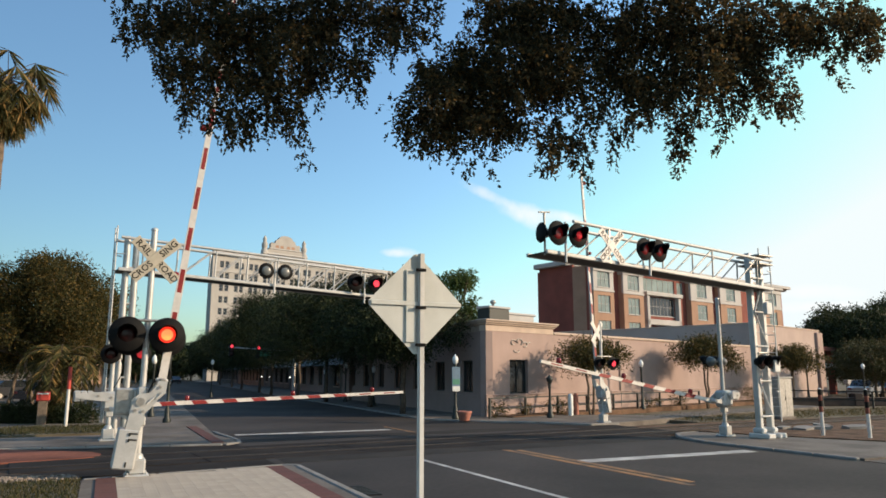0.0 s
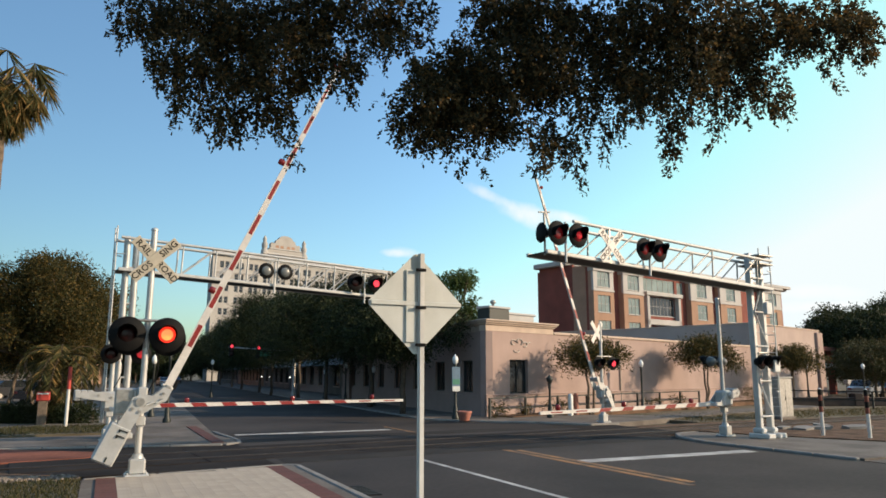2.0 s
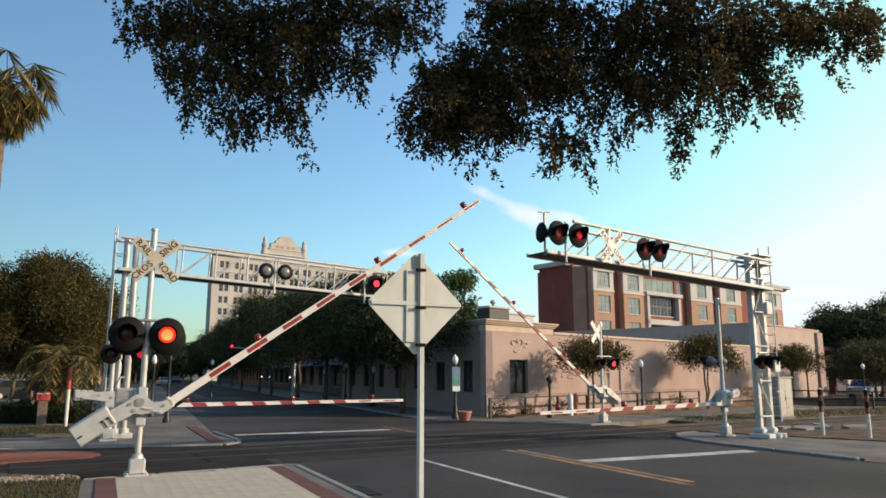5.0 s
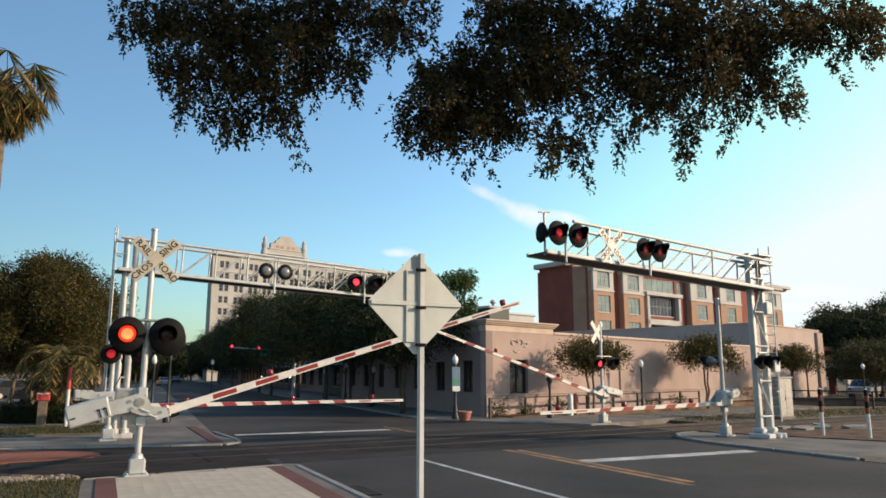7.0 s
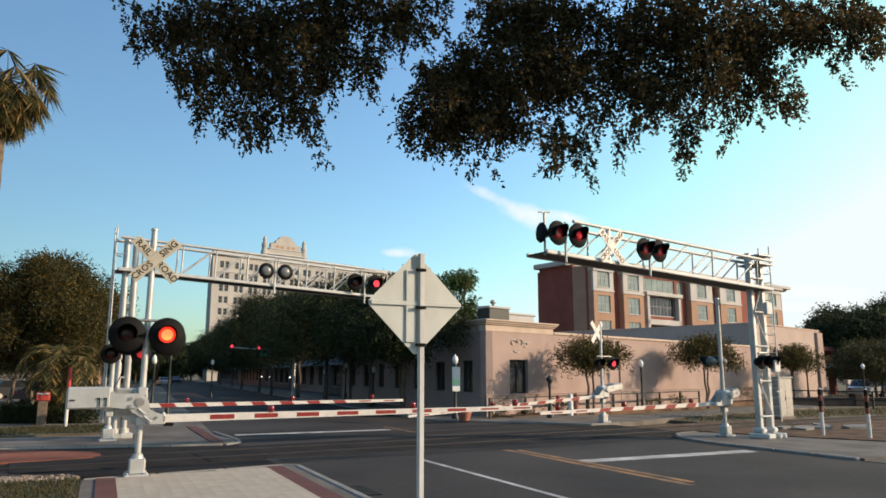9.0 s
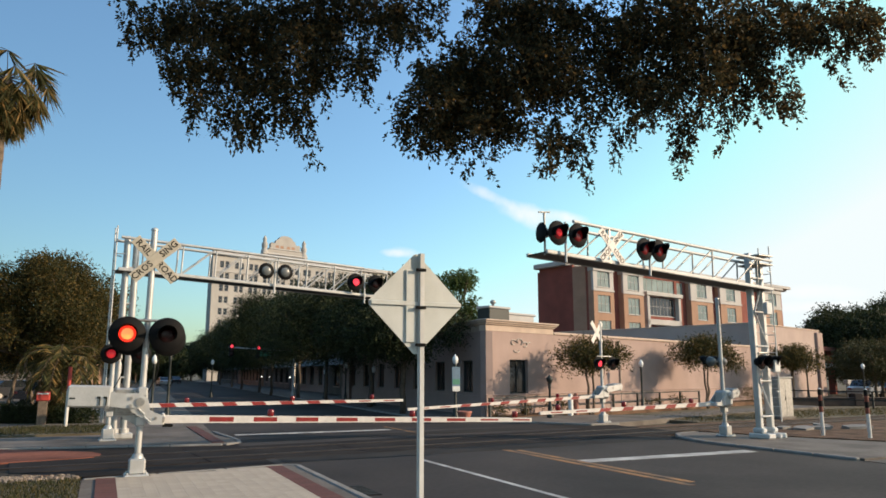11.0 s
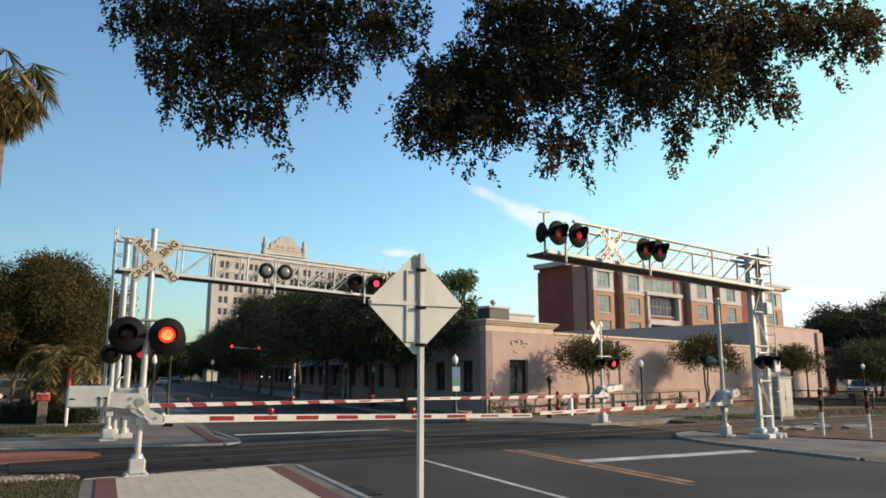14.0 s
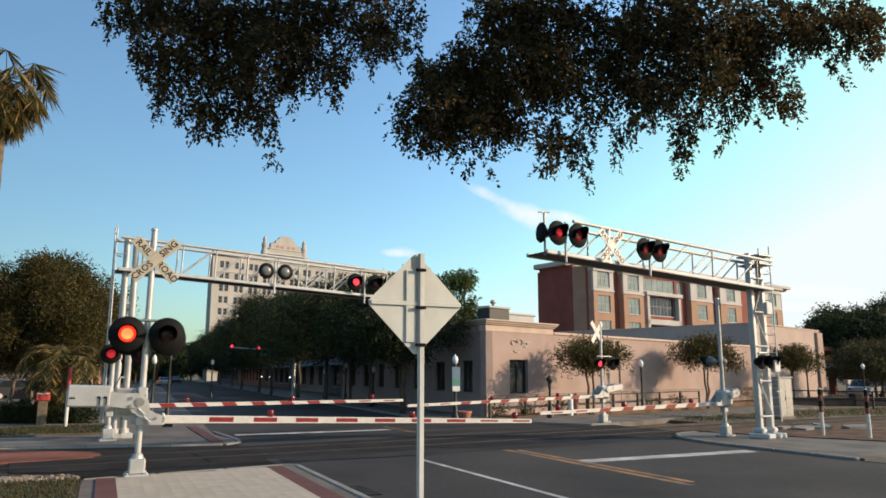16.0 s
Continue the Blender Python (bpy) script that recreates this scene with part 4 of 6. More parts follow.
def gate(at, arm_z, arm_len, side, height=5.1, lights=True, lit_face=-1, buck=None, label="", far=False, lamps=(2.6, 5.6, 8.4), mast_mat=ALU, glow=GLOW_RED, lift=0.0, near=False, lamp_z=2.79, lamp_x=0.0):
    """A signal mast with a gate mechanism; side 1: the arm lies to +x, -1: to -x."""
    arm_z, height, buck = arm_z + lift, height + lift, buck + lift if buck else None
    g = thing("crossing_gate", at, label or "aluminium crossing signal mast with a striped gate arm", "crossing gate", "crossing gates")
    f = Form().box(-0.24, 0.24, -0.24, 0.24, 0, 0.05, bevel=0.02)
    f.box(-0.16, 0.16, -0.15, 0.15, 0.05, 0.36, bevel=0.03)
    f.lathe([(0.12, 0.36), (0.1, 0.44), (0.07, 0.46)], 12)
    for x in (-0.18, 0.18):
        for y in (-0.18, 0.18):
            f.tube((x, y, 0.05), (x, y, 0.09), 0.025, n=6)
    part("base", f, ALU, g)
    part("mast", Form().tube((0, 0, 0.1), (0, 0, height), 0.065, n=16).lathe([(0.075, height), (0.07, height + 0.05), (0, height + 0.08)], 14), mast_mat, g)
    if buck:
        crossbuck(g, buck, -0.09 if lit_face < 0 else 0.09, front=not far, mat=RETRO_WHITE if far else CREAM_SIGN, facing=lit_face, side=-0.3 if far else 0.05, turned=15 if far else 0.0)
    if lights:
        flasher_pair(g, lamp_z + lift, -0.18 if lit_face < 0 else 0.18, 0.39 if near else 0.42, lit_face, far, r=0.36 if near else 0.29, burn=0.17 if near else 0.13, glow=glow, mid=lamp_x)
    if near:
        # lamps that look the other way, back to back
        for x in (-0.33, 0.45):
            flasher(g, x, 0.2, 2.72 + lift, 1, LENS_OFF, True, 0.36)
    # mechanism
    if near:
        f = Form().box(-0.52, -0.09, 0.02, 0.5, arm_z - 0.08, arm_z + 0.47, bevel=0.03)
        f.box(-0.5, 0.12, 0.08, 0.46, arm_z + 0.1, arm_z + 0.42, bevel=0.03)
        m = part("mechanism", f, ALU, g)
        # darker metal plate stands in for the shadow of the cheek plates
        part("mechanism_shade_plate", Form().box(-0.5, -0.16, -0.005, 0.02, arm_z - 0.04, arm_z + 0.44, bevel=0.008), GALV, m)
        part("mechanism_cap", Form().box(-0.1, 0.1, -0.12, 0.12, arm_z + 0.3, arm_z + 0.5, bevel=0.03), ALU, m)
        f = Form().prism([(-0.62, 0.02), (-0.1, -0.3), (0.08, -0.36), (0.1, -0.16), (-0.1, -0.08), (-0.6, 0.08)], -0.03, 0.03, at=Matrix.Translation((0, 0.12, arm_z + 0.02)) @ Matrix.Rotation(radians(90), 4, "X"))
        f.box(-0.1, 0.1, -0.1, 0.1, arm_z - 0.3, arm_z - 0.1, bevel=0.02)
        part("mechanism_bracket", f, ALU, g)
    else:
        f = Form().box(-0.22, 0.22, -0.22, 0.22, arm_z - 0.12, arm_z + 0.44, bevel=0.07)
        f.box(-0.16, 0.16, -0.25, -0.22, arm_z - 0.04, arm_z + 0.36, bevel=0.02)
        part("mechanism", f, ALU, g)
        f = Form().box(-0.1, 0.1, -0.1, 0.1, arm_z - 0.3, arm_z - 0.1, bevel=0.02)
        part("mechanism_bracket", f, ALU, g)
    f = Form()
    last = (0.06, 0.1, 2.75 + lift)
    for k in range(1, 8):
        p = (0.06 + 0.22 * math.sin(k * 0.45), 0.1, 2.75 + lift - k * 0.18)
        f.tube(last, p, 0.014, n=6)
        last = p
    part("cable", f, BLACK, g)
    pivot = Matrix.Translation((-0.04 if near else 0, 0, arm_z + DROP - (0.07 if near else 0))) @ (Matrix() if side > 0 else Matrix.Rotation(math.pi, 4, "Z"))
    arm = gate_arm(g, pivot, arm_len, lamps, near=near, drop=0.36 if near else DROP, slant=0.0 if near else 0.1, tail=0.5 if label.startswith("plain") else 1.0)
    return g, arm, pivot


def cantilever(at, reach, z_mast, tilt, depth_z, pairs, side, top, label, hx=0.35, steel=ALU_WHITE, lattice=True, rail_end=True, column=False):
    brace = GALV if column else steel
    """Two-pole signal mast with a truss walkway arm; pairs: distances along the arm of lamp pairs with their facing."""
    c = thing("cantilever_signal", at, label, "signal gantry", "signal gantries")
    wide = 0.24
    for x in (-hx, hx):
        if column:
            part("base_plate", Form().box(x - 0.2, x + 0.2, -0.45, 0.3, 0, 0.16, bevel=0.03).box(x - 0.14, x + 0.14, -0.2, 0.2, 0.16, 0.34, bevel=0.05), ALU_WHITE, c)
            part("mast", Form().box(x - 0.085, x + 0.085, -0.1, 0.1, 0.15, top, bevel=0.02), ALU, c)
            continue
        for y in (-wide / 2, wide / 2):
            part("base_plate", Form().box(x - 0.22, x + 0.22, y - 0.25, y + 0.25, 0, 0.18, bevel=0.03).tube((x, y, 0.18), (x, y, 0.3), 0.15, n=12), steel, c)
            part("mast", Form().tube((x, y, 0.15), (x, y, top), 0.08, n=14), steel, c)
    f = Form()
    zs = [0.7 + 1.15 * k for k in range(int((top - 0.7) / 1.15) + 1)]
    for i, z in enumerate(zs):
        f.tube((-hx, -wide / 2, z), (hx, -wide / 2, z), 0.028, n=6).tube((-hx, wide / 2, z), (hx, wide / 2, z), 0.028, n=6)
        if lattice and i + 1 < len(zs):
            s = 1 if i % 2 else -1
            f.tube((-hx * s, -wide / 2, z), (hx * s, -wide / 2, zs[i + 1]), 0.026, n=6)
            f.tube((hx * s, wide / 2, z), (-hx * s, wide / 2, zs[i + 1]), 0.026, n=6)
            f.tube((hx, -wide / 2 * s, z), (hx, wide / 2 * s, zs[i + 1]), 0.022, n=6)
    part("mast_bracing", f, steel, c)
    # ladder
    f = Form()
    lx = -side * (hx + 0.35)
    for y in (-0.2, 0.2):
        f.tube((lx, y, 0.5), (lx, y, top + 0.3), 0.022, n=6)
    for k in range(int((top - 0.3) / 0.3)):
        f.tube((lx, -0.2, 0.7 + 0.3 * k), (lx, 0.2, 0.7 + 0.3 * k), 0.014, n=5)
    for z in (1.5, 3.5, top - 0.6):
        f.tube((lx, -0.2, z), (lx * 0.5, -0.3, z), 0.018, n=5).tube((lx, 0.2, z), (lx * 0.5, 0.3, z), 0.018, n=5)
    part("ladder", f, steel, c)
    # arm, in its own frame: x outward
    am = Matrix.Translation((0, 0, z_mast)) @ (Matrix() if side > 0 else Matrix.Rotation(math.pi, 4, "Z")) @ Matrix.Rotation(radians(-tilt), 4, "Y")
    part("bottom_chord", Form().box(-0.42, reach, -0.44, -0.36, -0.07, 0.04, bevel=0.02).box(-0.42, reach, 0.36, 0.44, -0.07, 0.04, bevel=0.02), steel, c, at=am)
    part("walkway", Form().box(-0.42, reach, -0.36, 0.36, -0.05, -0.015), DARK_METAL, c, at=am)
    part("top_chord", Form().tube((-0.42, -0.38, depth_z), (reach - 1.0, -0.38, depth_z), 0.05, n=10).tube((-0.42, 0.38, depth_z), (reach - 1.0, 0.38, depth_z), 0.05, n=10), steel, c, at=am)
    n = max(4, round((reach - 1.2) / (1.3 if column else 1.1)))
    for y in (-0.38, 0.38):
        for k in range(n + 1):
            x = 0.4 + (reach - 1.5) * k / n
            if not column or k % 2 == 0:
                part("truss_post", Form().tube((x, y, 0.0), (x, y, depth_z), 0.028, n=6), brace, c, at=am)
            if k < n:
                x2 = 0.4 + (reach - 1.5) * (k + 1) / n
                za, zb = (0.0, depth_z) if column else (depth_z, 0.0)
                part("truss_diagonal", Form().tube((x2, y, za), (x, y, zb), 0.024, n=6), brace, c, at=am)
    if rail_end:
        part("railing", Form().tube((-0.5, 0.38, depth_z + 0.0), (reach, 0.38, depth_z - 0.1), 0.022, n=6).tube((reach, 0.38, depth_z - 0.1), (reach, 0.38, 0), 0.022, n=6)
             .tube((reach, -0.38, depth_z - 0.1), (reach, -0.38, 0), 0.022, n=6).tube((reach - 1.0, -0.38, depth_z), (reach, -0.38, depth_z - 0.1), 0.022, n=6), steel, c, at=am)
    return c, am


def arm_pair(c, am, x, y, z, half, facing, side, r=0.33, burn=0.13, lens=LENS_OFF, lit=True, hood=True, glow=GLOW_RED):
    """A lamp pair on the truss arm at x along it. The frame of the thing is used, not the arm's."""
    m = am @ Vector((x, 0, z))
    part("lamp_post", Form().tube((m.x, y, m.z - 0.75), (m.x, y, m.z + 0.35), 0.035, n=8), ALU_WHITE, c)
    ends = []
    for dx in (-half, half):
        flasher(c, m.x + dx, y + 0.1 * facing, m.z, facing, lens, r=r, hood=hood)
        ends.append(Matrix.Translation((m.x + dx, y + 0.16 * facing, m.z)) @ Matrix.Rotation(radians(90 * -facing), 4, "X"))
    part("crossarm", Form().tube((m.x - half, y, m.z), (m.x + half, y, m.z), 0.03, n=8), GALV, c)
    if lit:
        FLASHES.append((flash(c, ends[1], True, burn, glow), ends[0], ends[1]))


GATE_A, ARM_A, PIV_A = gate(pose(-9.27, -1.39, 0.03, 0, 0.4, 0) @ Matrix.Scale(0.946, 4), 1.2, 9.38, 1, 5.05, True, -1, 4.4, "silver signal mast with railroad crossing boards, red lamps and striped gate", lamps=(2.75, 6.2, 9.1), lift=0.112, near=True)
GATE_B, ARM_B, PIV_B = gate(pose(7.94, 0.23, 0.06, 0, 0, 5) @ Matrix.Scale(0.93, 4), 0.95, 7.65, -1, 4.5, False, 1, None, "plain silver gate mast with a lowered striped arm", lamps=(1.6, 4.6, 7.2), lift=0.143)
GATE_C, ARM_C, PIV_C = gate(pose(-9.75, 6.97, 0.04, 0, 0, 4), 1.0, 9.5, 1, 3.3, True, -1, None, "silver gate mast beside the signal gantry, arm lowered", far=True, lamps=(2.2, 5.6, 8.5), glow=GLOW_DIM, lamp_z=2.55, lamp_x=0.33)
GATE_D, ARM_D, PIV_D = gate(pose(8.59, 7.28, 0.05, 0, 0, 8) @ Matrix.Scale(0.94, 4), 1.0, 9.6, -1, 4.1, True, -1, 3.75, "silver signal mast with white crossed boards and striped gate", far=True, lamps=(2.6, 6.0, 9.2), lift=0.124, lamp_z=2.4, lamp_x=0.1)

GANTRY_L, AM_L = cantilever(pose(-9.45, 7.75, 0.04, 0, 0, 8), 9.1, 5.2, -2.2, 1.0, (), 1, 6.3, "grey steel signal gantry over the far lane with lamp pairs", hx=0.14, steel=ALU, lattice=False)
arm_pair(GANTRY_L, AM_L, 8.1, -0.5, 0.42, 0.42, -1, 1)
arm_pair(GANTRY_L, AM_L, 4.6, -0.5, 0.45, 0.34, -1, 1, r=0.27, lens=LENS_PALE, lit=False, hood=False)
GANTRY_R, AM_R = cantilever(pose(8.65, -0.69, 0.06, 0, 0, 8) @ Matrix.Scale(0.93, 4), 9.75, 4.963, 2.1, 0.95, (), -1, 6.163, "white steel signal gantry over the near lane with crossed boards", hx=0.3, rail_end=False, column=True)
arm_pair(GANTRY_R, AM_R, 9.2, -0.55, 0.48, 0.36, -1, -1, lens=LENS_DIM, burn=0.1, glow=GLOW_DIM)
arm_pair(GANTRY_R, AM_R, 5.9, -0.55, 0.48, 0.31, -1, -1, lens=LENS_DIM, lit=False)


def gantry_fittings():
    # side lamp, whip and crossed boards on the near arm, junction boxes and a lamp pair on the mast
    m = AM_R @ Vector((9.72, 0, 0.5))
    part("lamp_post", Form().tube((m.x, -0.3, m.z - 0.6), (m.x, -0.3, m.z + 0.55), 0.03, n=8).tube((m.x - 0.2, -0.3, m.z + 0.55), (m.x + 0.2, -0.3, m.z + 0.6), 0.02, n=6), GALV, GANTRY_R)
    at = Matrix.Translation((m.x - 0.12, -0.3, m.z)) @ Matrix.Rotation(radians(-100), 4, "Z") @ Matrix.Rotation(radians(90), 4, "X")
    bg = part("lamp_background", Form().lathe([(0, -0.012), (0.27, -0.012), (0.278, 0.0), (0.27, 0.012), (0, 0.012)], 28), BLACK, GANTRY_R, at=at)
    part("lamp_housing", Form().lathe([(0, -0.24), (0.11, -0.22), (0.16, -0.1), (0.17, -0.013)], 16), LENS_PALE, bg)
    c = AM_R @ Vector((7.4, 0, 0.42))
    buck = part("crossbuck_bracket", Form().box(-0.04, 0.04, -0.44, -0.4, -0.5, 0.5, bevel=0.01), GALV, GANTRY_R, at=Matrix.Translation((c.x, 0, c.z)))
    crossbuck(buck, 0.0, -0.5, mat=RETRO_WHITE)
    part("chord_cap", Form().lathe([(0, -0.1), (0.08, -0.07), (0.1, 0), (0.08, 0.07), (0, 0.1)], 12, at=AM_R @ Matrix.Translation((8.78, -0.38, 0.97))), DARK_METAL, GANTRY_R)
    for side, z in ((0.1, 2.14), (-0.1, 4.04)):
        part("junction_box", Form().box(side - 0.16, side + 0.16, -0.55, -0.4, z, z + 0.4, bevel=0.02), ALU_WHITE, GANTRY_R)
    flasher_pair(GANTRY_R, 2.47, -0.45, 0.27, -1, True, r=0.24, lens=LENS_OFF, lit=False, mid=-0.35)
    for z in (5.74, 6.04):
        part("bracket", Form().box(-0.3, 0.48, -0.44, 0.44, z, z + 0.05, bevel=0.01), GALV, GANTRY_R)
    # backs of a lamp pair on the plain gate mast
    for x in (-0.42, 0.12):
        flasher(GATE_B, x, 0.15, 2.5, 1, LENS_OFF, True, 0.19)
    part("crossarm", Form().tube((-0.42, 0.1, 2.5), (0.12, 0.1, 2.5), 0.025, n=8), GALV, GATE_B)


gantry_fittings()


# ---- what moves ----
ROWS_A = [(0, 83.65), (0.5, 82.65), (1, 79.75), (1.5, 72.05), (2, 65.95), (3, 55.95), (3.5, 50.45), (4, 45.35), (5.2, 33.15), (6.3, 23.55), (7, 17.35), (7.5, 13.55), (8, 8.81), (8.4, 5.41), (8.8, 2.32), (9, 0.7), (9.2, -0.83), (9.5, -1.18), (12.9, -1.18), (13.3, -0.02), (13.5, 1.15), (13.8, 0.52), (14.1, -1), (14.4, -1.63), (14.7, -0.83), (15, 0.88), (15.3, 0.79), (15.6, -0.83), (16, -1.36)]
ROWS_D = [(0, 86.7), (0.5, 85.6), (1, 82), (1.5, 76.1), (2.5, 64.8), (3.5, 53.6), (4.2, 46), (6.3, 23.5), (7, 16.6), (7.5, 12), (8, 5.9), (8.4, 2.1), (8.8, -1.83), (9, -3.28), (9.6, -1.83), (12.9, -1.83), (13.3, -1.35), (13.5, -0.51), (13.8, 0.94), (14.1, -0.26), (14.4, -1.96), (14.7, -2.8), (15, -2.19), (15.3, -0.75), (15.6, 0.81), (16, -1.1)]
ROWS_B = [(0, 9.9), (0.5, 6.2), (1.0, 1.9), (1.4, -0.9), (2.0, -0.9), (16.0, -0.9)]
ROWS_C = [(0, 1.8), (0.4, 0.5), (0.8, 0.1), (16.0, 0.1)]


def motions():
    for arm, pivot, rows in ((ARM_A, PIV_A, ROWS_A), (ARM_B, PIV_B, ROWS_B), (ARM_C, PIV_C, ROWS_C), (ARM_D, PIV_D, ROWS_D)):
        walk(arm, [(t, pivot @ Matrix.Rotation(radians(-a), 4, "Y")) for t, a in rows])
    # the lamps burn by turns, left and right
    for lamp, left, right in FLASHES:
        rows, now = [(0.0, right)], right
        for k in range(25):
            t = (0.002 if k < 4 else -0.03) + 0.6535 * k
            if t > 15.95:
                break
            other = left if now is right else right
            rows += [(t, now), (t + 0.034, other)]
            now = other
        walk(lamp, rows + [(16.0, now)])
    # the wind in the boughs and in the palm
    for (bough_ob, home), sway in zip(BOUGHS, SWAY):
        walk(bough_ob, [(t, home @ Matrix.Rotation(radians(-0.122 * a), 4, "Y") @ Matrix.Rotation(radians(0.03 * a), 4, "X")) for t, a in sway])
    walk(PALM_CROWN, [(t, Matrix.Translation((0.006 * a, 0, 0)) @ Matrix.Rotation(radians(0.08 * a), 4, "Z")) for t, a in PALM_SWAY])


# ---- plants ----
RNG = np.random.default_rng(7)


def leaf_mesh(name, centres, along, size, width, mat, wood=None):
    """One mesh of many leaves: a pointed, slightly folded quad at each centre; wood: a Form of twigs or limbs joined to it."""
    n = len(centres)
    d = along / np.maximum(np.linalg.norm(along, axis=1, keepdims=True), 1e-6)
    up = RNG.normal(size=(n, 3))
    s = np.cross(d, up)
    s /= np.maximum(np.linalg.norm(s, axis=1, keepdims=True), 1e-6)
    ln = (size * RNG.uniform(0.65, 1.3, n))[:, None]
    wd = (width * RNG.uniform(0.7, 1.25, n))[:, None]
    v = np.stack([centres, centres + d * ln * 0.45 + s * wd * 0.5, centres + d * ln, centres + d * ln * 0.45 - s * wd * 0.5], axis=1).reshape(-1, 3)
    idx = np.arange(4 * n).reshape(n, 4)
    verts, faces, slots = v.tolist(), idx.tolist(), [0] * n
    mats = [mat]
    if wood is not None:
        base = len(verts)
        verts += [list(p) for p in wood.v]
        faces += [[i + base for i in f] for f in wood.f]
        slots += [1] * len(wood.f)
        mats.append(BARK)
    me = bpy.data.meshes.new(name)
    me.from_pydata(verts, [], faces)
    for m in mats:
        me.materials.append(m)
    me.polygons.foreach_set("material_index", slots)
    me.update()
    return me


def sprigs(blobs, per_area, leaves, reach, droop, flat=1.0):
    """Leaf places on short drooping sprigs that fill round masses (x, y, z, radius)."""
    cs, ds = [], []
    for x, y, z, r in blobs:
        n = max(3, int(per_area * r * r))
        p = RNG.normal(size=(n, 3))
        p /= np.linalg.norm(p, axis=1, keepdims=True)
        rad = r * RNG.uniform(0.15, 1.0, (n, 1)) ** 0.55
        start = np.array([x, y, z]) + p * rad * np.array([1, 1, flat])
        way = p + RNG.normal(scale=0.5, size=(n, 3)) + np.array([0, 0, -droop])
        way /= np.linalg.norm(way, axis=1, keepdims=True)
        L = reach * RNG.uniform(0.5, 1.25, (n, 1))
        for k in range(leaves):
            f = (k + RNG.uniform(0, 1, (n, 1))) / leaves
            c = start + way * L * f + np.array([0, 0, -1]) * (L * f * f * droop * 0.5) + RNG.normal(scale=reach * 0.07, size=(n, 3))
            cs.append(c)
            ds.append(way + RNG.normal(scale=0.75, size=(n, 3)))
    return np.concatenate(cs), np.concatenate(ds)


def limb(f, p0, p1, r0, r1, bend=0.12, steps=5, n=9):
    """A crooked tapered limb."""
    p0, p1 = Vector(p0), Vector(p1)
    L = (p1 - p0).length
    pts, radii = [p0], [r0]
    for k in range(1, steps + 1):
        q = p0.lerp(p1, k / steps)
        if k < steps:
            q += Vector(RNG.normal(scale=bend * L / steps, size=3))
        pts.append(q)
        radii.append(r0 + (r1 - r0) * k / steps)
    f.chain(pts, radii, n)


def tree(name, x, y, z0, height, spread, clear, label, leaf=LEAF_YOUNG, trunk_r=0.09, n_blobs=22, density=330, size=0.09, bark=PALE_BARK, group="", stems=1, flat=0.8, droop=0.5, clump=1.0):
    t = thing(name, pose(x, y, z0), label, "tree", group)
    f = Form()
    ch = height - clear
    blobs, tips = [], []
    for k in range(n_blobs):
        a = RNG.uniform(0, 2 * math.pi)
        q = RNG.uniform(0, 1) ** 0.6
        zz = RNG.uniform(0, 1)
        rr = spread * q * (0.55 + 0.45 * math.sin(math.pi * min(1, zz * 0.9 + 0.18)))
        b = spread * RNG.uniform(0.2, 0.42) * clump
        blobs.append((rr * math.cos(a), rr * math.sin(a), clear + b * 0.6 + zz * (ch - b * 1.3), b))
        tips.append(blobs[-1][:3])
    tops = []
    for s in range(stems):
        a = 2 * math.pi * s / stems + 0.6
        lean = 0.0 if stems == 1 else 0.28
        base = (0.12 * lean * 4 * math.cos(a), 0.12 * lean * 4 * math.sin(a), -0.12)
        top = (lean * math.cos(a) * clear, lean * math.sin(a) * clear, clear * 1.05)
        limb(f, base, top, trunk_r, trunk_r * 0.7, 0.06)
        tops.append(top)
    part("trunk", f, bark, t)
    for i in range(0, len(tips), 2):
        g = Form()
        limb(g, tops[i % stems], tips[i], trunk_r * 0.6, trunk_r * 0.12, 0.16, 4, 6)
        part("limb", g, bark, t)
    c, d = sprigs(blobs, density, 9, spread * 0.2 + 0.12, droop, flat)
    ob = new("crown", leaf_mesh("crown", c, d, size, size * 0.5, leaf))
    ob.parent = t
    ob["kind"] = "stuff"
    return t


